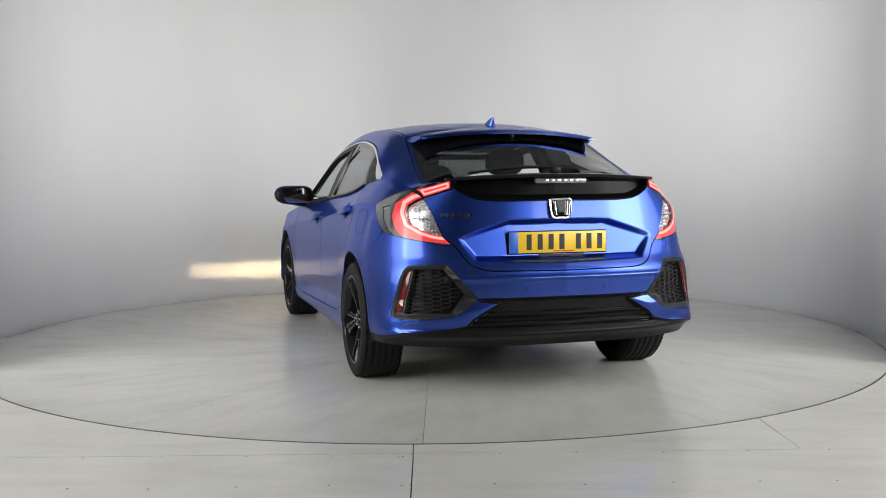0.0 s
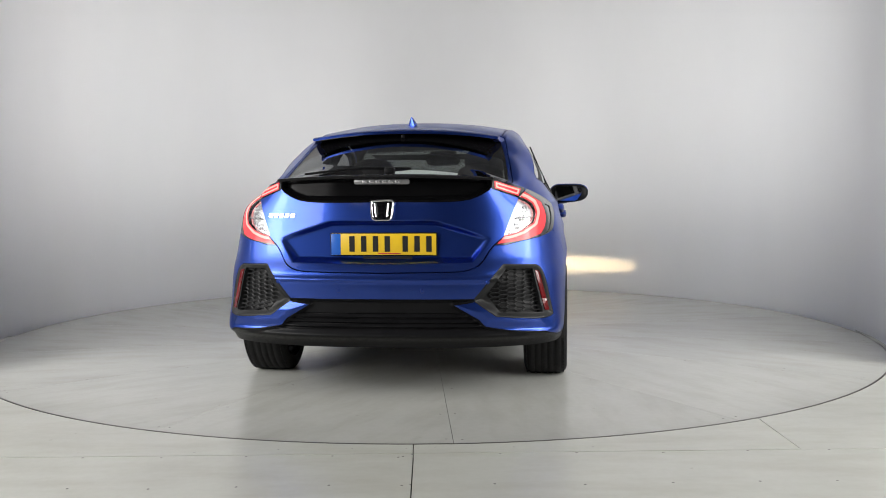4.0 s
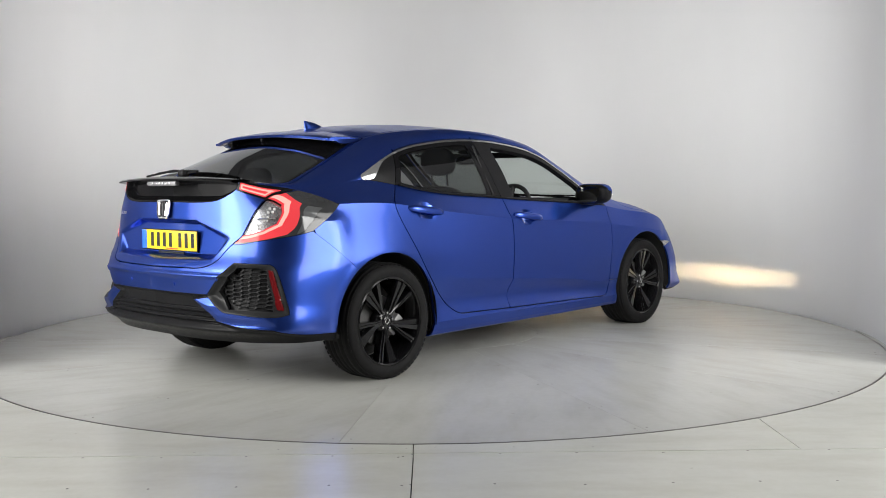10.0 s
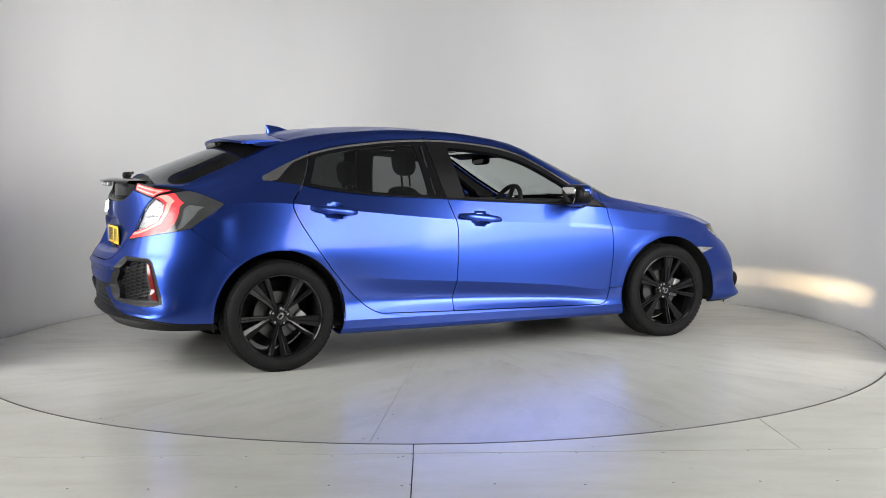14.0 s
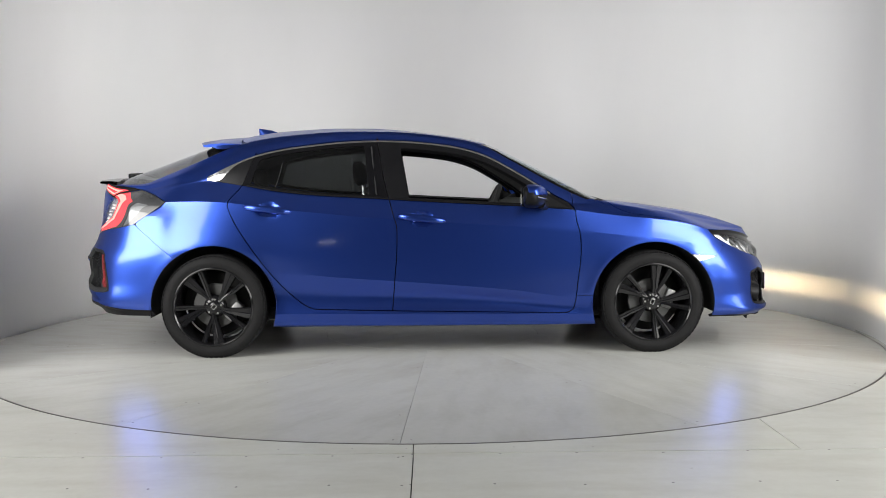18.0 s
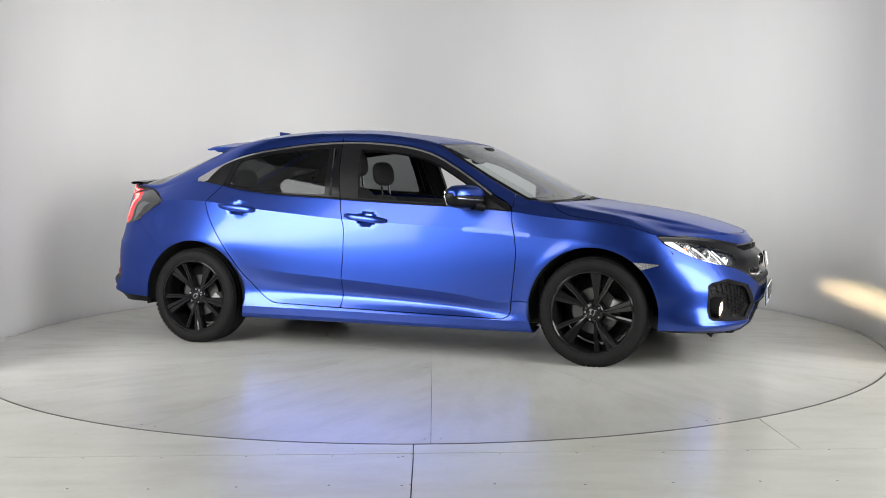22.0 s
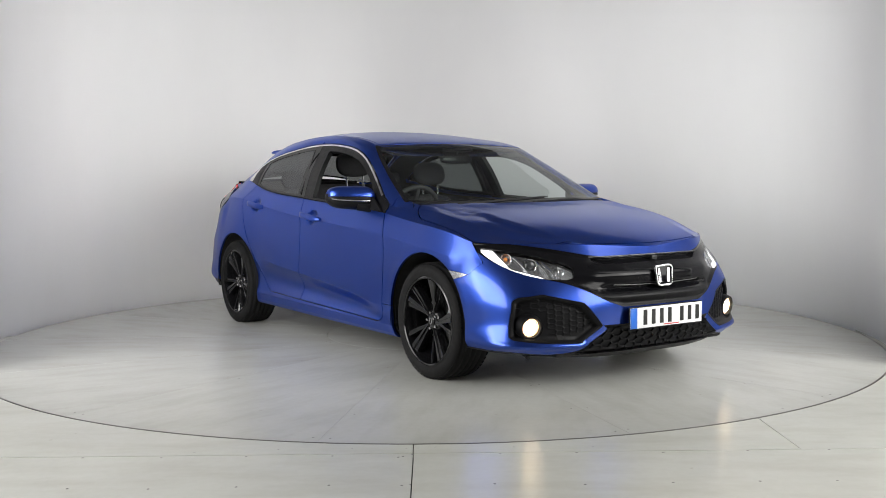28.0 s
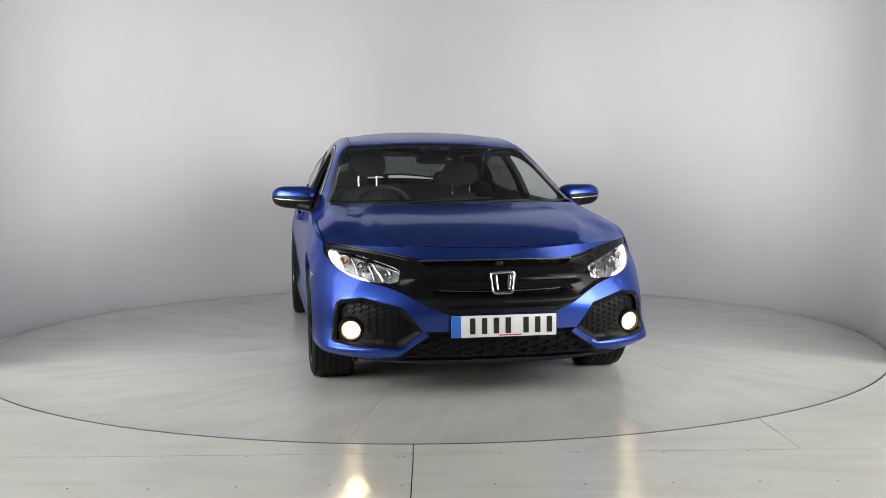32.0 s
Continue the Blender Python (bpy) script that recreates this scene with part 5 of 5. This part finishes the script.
# ---- wheels ----
def wheel():
    """A wheel at the origin with its outer face towards -y."""
    R = .3145
    lip = .240
    prof = [(lip - .012, -.096), (lip + .004, -.108), (.256, -.1145), (.259, -.1145), (.262, -.1165), (.279, -.117), (.296, -.110), (.306, -.099), (R - .004, -.088), (R, -.060), (R, .060), (R - .004, .088), (.304, .104), (.27, .116), (lip, .108), (lip - .012, .09)]
    rim = lathe_bm([(lip + .003, -.109), (lip - .004, -.113), (lip - .010, -.108), (lip - .014, -.095), (.220, -.06), (.212, .0), (.212, .09), (lip, .108)], 72)
    bmesh.ops.recalc_face_normals(rim, faces=rim.faces)
    w = part("wheel", rim, RIM, CAR, "gloss black five-spoke alloy wheel", 30)
    part("hub", lathe_bm([(.001, -.072), (.034, -.074), (.050, -.070), (.064, -.058), (.070, -.03)], 40), RIM, w)
    # five pairs of spokes: one broad and fluted, one slim
    def spoke(sd):
        bm = bmesh.new()
        rows = []
        for i in range(10):
            t = i / 9
            r = .040 + (.230 - .040) * t
            ang = sd * (.16 + .05 * t) * (.45 + .55 * min(1, t * 2.0)) + .05 * t
            wid = (.013 + .024 * t ** 1.3) if sd > 0 else (.010 + .007 * t)
            y = -.074 - .026 * t ** 1.3
            c, s = math.cos(ang), math.sin(ang)
            row_ = []
            for (o, dy) in ((-wid, .050), (-wid, .010), (-wid * .86, .001), (-wid * .12, -.0015), (wid * .04, .006), (wid * .82, .0055), (wid, .016), (wid, .050)):
                row_.append(bm.verts.new((r * c - o * sd * s, y + dy, r * s + o * sd * c)))
            rows.append(row_)
        for p, q in zip(rows, rows[1:]):
            for i in range(7):
                bm.faces.new((p[i], p[i + 1], q[i + 1], q[i]))
        bmesh.ops.recalc_face_normals(bm, faces=bm.faces)
        return bm
    for sd in (-1, 1):
        first = part("spoke", spoke(sd), RIM, w, "", 16)
        for k in range(5):
            o = first if k == 0 else first.copy()
            if k:
                scene.collection.objects.link(o)
            o.rotation_euler = (0, -(2 * math.pi * k / 5 + math.pi / 2), 0)
    tyre = part("tyre", lathe_bm(prof, 72), RUBBER, w, "black road tyre", 50)
    # tread: grooves between five ribs, and shoulder blocks
    bm = bmesh.new()
    for y0 in (-.083, -.045, -.012, .022, .055):
        lathe_bm([(R - .001, y0), (R + .0035, y0 + .004), (R + .0035, y0 + .026), (R - .001, y0 + .030)], 72, bm=bm)
    part("tread", bm, RUBBER, tyre, smooth=50)
    bm = bmesh.new()
    for k in range(64):
        a = 2 * math.pi * k / 64
        for sd in (-1, 1):
            m = Matrix.Rotation(-a, 4, "Y") @ Matrix.Translation((R - .0102, sd * .094, 0)) @ Matrix.Rotation(radians(sd * -48), 4, "Z") @ Matrix.Diagonal((.004, .022, .020, 1))
            bmesh.ops.create_cube(bm, size=1, matrix=m)
    tagged(part("shoulder_tread", bm, RUBBER, tyre, smooth=0), kind="stuff")
    part("centre_cap", lathe_bm([(.001, -.082), (.022, -.082), (.027, -.078), (.028, -.07)], 28), RIM, w)
    cap = bmesh.new()
    for (x, z, sx, sz) in ((-.011, 0, .005, .028), (.011, 0, .005, .028), (0, .015, .027, .003), (0, -.015, .022, .003)):
        box_bm(x, -.0835, z, sx, .003, sz, bm=cap)
    part("cap_emblem", cap, CHROME, w, "small chrome emblem", 0)
    nut = None
    for k in range(5):
        a = 2 * math.pi * (k + .5) / 5 + math.pi / 2
        if nut is None:
            nut = part("wheel_nut", lathe_bm([(.001, -.082), (.006, -.082), (.0085, -.078), (.0085, -.06)], 12), CHROME, w)
            o = nut
        else:
            o = nut.copy()
            scene.collection.objects.link(o)
        o.location = (.045 * math.cos(a), 0, .045 * math.sin(a))
    part("brake_disc", lathe_bm([(.06, -.012), (.135, -.012), (.138, .0), (.135, .012), (.06, .012)], 48), DISC, w, "steel brake disc, darkened for the shade behind the spokes")
    cal = box_bm(.105, -.005, .05, .06, .08, .12, .012)
    part("brake_caliper", cal, plain("caliper_grey", (.25, .25, .25), .5, .4), w)
    part("wheel_back", lathe_bm([(.001, .06), (.195, .06)], 32), UNDER, w)
    return w


W0 = wheel()
W0["category"] = ""
del W0["category"]
W0.matrix_basis = pose(HUB_X, -.762, HUB_Z, 0, 20, 0)
copy_thing(W0, pose(-HUB_X, -.772, HUB_Z, 0, 43, 0))
copy_thing(W0, pose(HUB_X, .762, HUB_Z, 0, 10, 180))
copy_thing(W0, pose(-HUB_X, .772, HUB_Z, 0, -25, 180))

# wheel arch liners, underbody
for hx in (HUB_X, -HUB_X):
    for sgn in (-1, 1):
        bm = bmesh.new()
        rows = []
        for k in range(25):
            a = radians(-9) + radians(198) * k / 24
            r = ARCH_R + .006
            rows.append([bm.verts.new((hx + r * math.cos(a), sgn * y, HUB_Z - .004 + r * math.sin(a))) for y in (.872, .50)])
        for p, q in zip(rows, rows[1:]):
            bm.faces.new((p[0], p[1], q[1], q[0]))
        bm.faces.new([r[1] for r in rows])
        part("arch_liner", bm, UNDER, CAR, "black wheel arch liner")
floorpan = box_bm(.1, 0, .24, 3.3, 1.22, .09, .03)
box_bm(0, 0, .23, 1.80, 1.58, .09, .02, bm=floorpan)
box_bm(2.0, 0, .25, .22, 1.2, .12, .02, bm=floorpan)
part("underbody", floorpan, UNDER, CAR, "black underbody")
part("exhaust_box", box_bm(-1.86, .30, .285, .30, .50, .09, .04), plain("exhaust_steel", (.10, .09, .08), .6, .6), CAR, "dull steel silencer box")

# bulkheads that close the cabin to the engine and the boot
part("dashboard", prism_bm([(.98, .925), (.60, .945), (.50, .90), (.44, .72), (.62, .45), (1.0, .45)], 1.44, lambda u, v, d: (u, -.72 + d, v), .02), TRIM_IN, CAR, "dark grained dashboard")
part("boot_trim", box_bm(-1.99, 0, 1.005, .03, 1.08, .15, .01), UNDER, CAR)
part("parcel_shelf", box_bm(-1.62, 0, .985, .70, 1.16, .03, .01), TRIM_IN, CAR, "dark load cover")
part("front_bulkhead", box_bm(1.02, 0, .60, .03, 1.5, .64), UNDER, CAR)
part("boot_lining", box_bm(-1.95, 0, .62, .06, 1.10, .62), UNDER, CAR)

# ---- cabin ----
def cushion(pts, w0, w1, y, mat, name, parent, bev=.03):
    return part(name, prism_bm(pts, w1, lambda u, v, d: (u, y - w1 / 2 + d, v), bev), mat, parent)


def blob_bm(cx, cy, cz, rx, ry, rz, p=2.6, bm=None, lean=0.0):
    bm = bm or bmesh.new()
    r = bmesh.ops.create_uvsphere(bm, u_segments=24, v_segments=14, radius=1)
    for v in r["verts"]:
        n = v.co.copy()
        k = (abs(n.x) ** p + abs(n.y) ** p + abs(n.z) ** p) ** (-1 / p)
        n *= k
        v.co = (cx + n.x * rx - lean * n.z * rz, cy + n.y * ry, cz + n.z * rz)
    return bm


def seat(x, y, up):
    s = part("front_seat", blob_bm(x + .06, y, .725 + up, .075, .25, .245, 3.2, lean=.36), CLOTH, CAR, "dark cloth front seat")
    part("seat_cushion", blob_bm(x + .36, y, .48 + up, .27, .25, .09, 3.2), CLOTH, s)
    head = part("headrest", blob_bm(x - .01, y, 1.125 + up, .05, .135, .088, 2.8, lean=.12), CLOTH, s)
    for dy in (-.066, .066):
        part("headrest_post", tube_bm([(x + .01, y + dy, .97 + up), (x, y + dy, 1.07 + up)], .0075, 8), CHROME, head, "bright steel post")
    return s


seat(-.37, -.365, .065)
seat(-.50, .355, .0)
bench = part("rear_seat", blob_bm(-1.16, 0, .78, .09, .64, .27, 4, lean=.3), CLOTH, CAR, "dark cloth rear bench")
part("seat_cushion", blob_bm(-.90, 0, .50, .27, .64, .10, 4), CLOTH, bench)
for y in (-.40, .40):
    h = part("headrest", blob_bm(-1.235, y, 1.085, .045, .13, .075, 2.8), CLOTH, bench)
    for dy in (-.05, .05):
        part("headrest_post", tube_bm([(-1.225, y + dy, .98), (-1.232, y + dy, 1.05)], .0065, 8), CHROME, h)

bm = bmesh.new()
mt = Matrix.Translation((.37, -.345, .862)) @ Matrix.Rotation(radians(-66), 4, "Y")
ringpts = [mt @ Vector((.185 * math.cos(a), .185 * math.sin(a), 0)) for a in (2 * math.pi * k / 36 for k in range(37))]
STEER = part("steering_wheel", tube_bm(ringpts, .016, 10, caps=False), TRIM_IN, CAR, "black steering wheel")
bm = blob_bm(0, 0, 0, .075, .085, .03, 3)
for a in (0, math.pi, -math.pi / 2):
    tube_bm([(0, 0, 0), (.09 * math.sin(a) * -1, .09 * math.cos(a), 0), (.18 * math.sin(a) * -1, .18 * math.cos(a), 0)], .017, 6, bm=bm)
bmesh.ops.transform(bm, matrix=mt, verts=bm.verts)
part("hub", bm, TRIM_IN, STEER)
RV = part("interior_mirror", blob_bm(.37, 0.0, 1.215, .018, .125, .035, 3.5), PIANO, CAR, "black interior mirror")
part("stem", tube_bm([(.385, 0, 1.235), (.40, 0, 1.275)], .012), BLACK, RV)
part("camera_cover", blob_bm(.395, .0, 1.275, .075, .10, .018, 3), BLACK, CAR, "black camera cover at the windscreen top")
part("screen_band", prism_bm([(.36, -.53), (.36, .53), (.45, .50), (.45, -.50)], .002, lambda u, v, d: (u, v, 1.322 - (u - .36) * .46 - .010 - .05 * (v / .55) ** 2 - d)), PIANO, CAR)

# windscreen wipers
for (pts) in ([(1.115, -.50, .930), (1.098, -.15, .950), (1.06, .18, .960)], [(1.125, .05, .935), (1.088, .35, .946), (1.045, .62, .934)]):
    wp = part("wiper", tube_bm(pts, .008, 6), BLACK, CAR, "black windscreen wiper")
    part("blade", tube_bm([(p[0] - .02, p[1] + .05, p[2] + .006) for p in pts], .005, 6), BLACK, wp)

# ---- plates and badges ----
def number_plate(x, z, face, mat, front):
    """A plate with a blue band and plain bars in place of its writing."""
    s = 1 if front else -1
    base = part("number_plate", box_bm(x, 0, z, .006, .526, .114, .003), BLACK, CAR, "white number plate with dark bars" if front else "yellow number plate with dark bars")
    part("plate_face", box_bm(x + s * .004, 0, z, .004, .516, .104, .002), mat, base)
    # the blue band stands at the reader's left
    part("blue_band", box_bm(x + s * .0055, s * -.2345, z, .004, .046, .103, .001), PLATEBLUE, base)
    for k in range(7):
        y = -.165 + k * .058 + (.030 if k > 3 else 0)
        part("bar", box_bm(x + s * .0066, s * (y + .01), z + .002, .002, .026, .076), INK, base)
    part("small_bar", box_bm(x + s * .0066, s * .03, z - .044, .002, .11, .005), REDINK, base)
    return base


rp = number_plate(-2.135, .762, 0, YELLOW, False)
rp.rotation_euler = (0, radians(0), 0)
number_plate(2.258, .375, 0, WHITEPL, True)
part("plate_strip", box_bm(-2.138, -.02, .697, .004, .24, .012), INK, CAR)


def emblem(x, z, w, h, s, tilt):
    """A plain chrome badge: a rounded trapezoid frame on a dark ground."""
    bm = bmesh.new()
    ground = [(-.5 * w, .5 * h), (.5 * w, .5 * h), (.40 * w, -.5 * h), (-.40 * w, -.5 * h)]
    place = Matrix.Translation((x, 0, z)) @ Matrix.Rotation(radians(tilt), 4, "Y")
    bk = prism_bm(ground, .006, lambda u, v, d: place @ Vector((s * d, u * s, v)), .001)
    base = part("badge", bk, PIANO, CAR, "chrome framed badge on a dark ground")
    ring = bmesh.new()
    pts = [(-.48 * w, .46 * h), (.0, .5 * h), (.48 * w, .46 * h), (.47 * w, .1 * h), (.37 * w, -.46 * h), (0, -.5 * h), (-.37 * w, -.46 * h), (-.47 * w, .1 * h), (-.48 * w, .46 * h)]
    sm = catmull(pts, 40)
    tube_bm([place @ Vector((s * .007, u * s, v)) for u, v in sm], .0065, 8, ring, False)
    part("frame", ring, CHROME, base)
    for u0, u1 in ((-.30, -.24), (.30, .24)):
        part("upright", tube_bm([place @ Vector((s * .008, u0 * w * s, .36 * h)), place @ Vector((s * .008, u1 * w * s, -.36 * h))], .0075, 8), CHROME, base)
    return base


emblem(2.232, .578, .118, .098, 1, -8)
emblem(-2.160, .928, .112, .092, -1, 6)
gate_x = nearest_x(gate)
letters = bmesh.new()
for k in range(5):
    w0 = .575 - .030 * k
    prism_bm([(w0 + .0125, .893), (w0 + .0085, .911), (w0 - .0135, .911), (w0 - .0095, .893)], .003, lambda u, v, d: (gate_x(u, v) - .001 - d, u, v), bm=letters)
part("name_badge", letters, CHROME, CAR, "row of small slanted chrome shapes", 0)


# parking sensors in the rear bumper
for w in (.20, .56):
    p, n = spot_on(tail, w, .545)
    for sgn in (-1, 1):
        bm = lathe_bm([(.0005, .0035), (.009, .003), (.0105, .0), (.0105, -.006)], 16, "X")
        turn = Vector((1, 0, 0)).rotation_difference(Vector((n[0], sgn * abs(n[1]), n[2]))).to_matrix().to_4x4()
        bmesh.ops.transform(bm, matrix=Matrix.Translation((p[0], sgn * abs(p[1]), p[2])) @ turn, verts=bm.verts)
        part("parking_sensor", bm, PAINT, one_bumper)


def motions():
    """The turntable and the car on it turn together at one steady speed."""
    def heading(t):
        return 105.88 - 5.815 * t
    rows_table, rows_car = [], []
    for i in range(17):
        t = 2.0 * i
        spin = pose(0, 0, 0, 0, 0, heading(t))
        rows_table.append((t, spin))
        rows_car.append((t, spin @ pose(-0.0013, -0.0417, 0)))
    walk(TURNTABLE, rows_table)
    walk(CAR, rows_car)


motions()
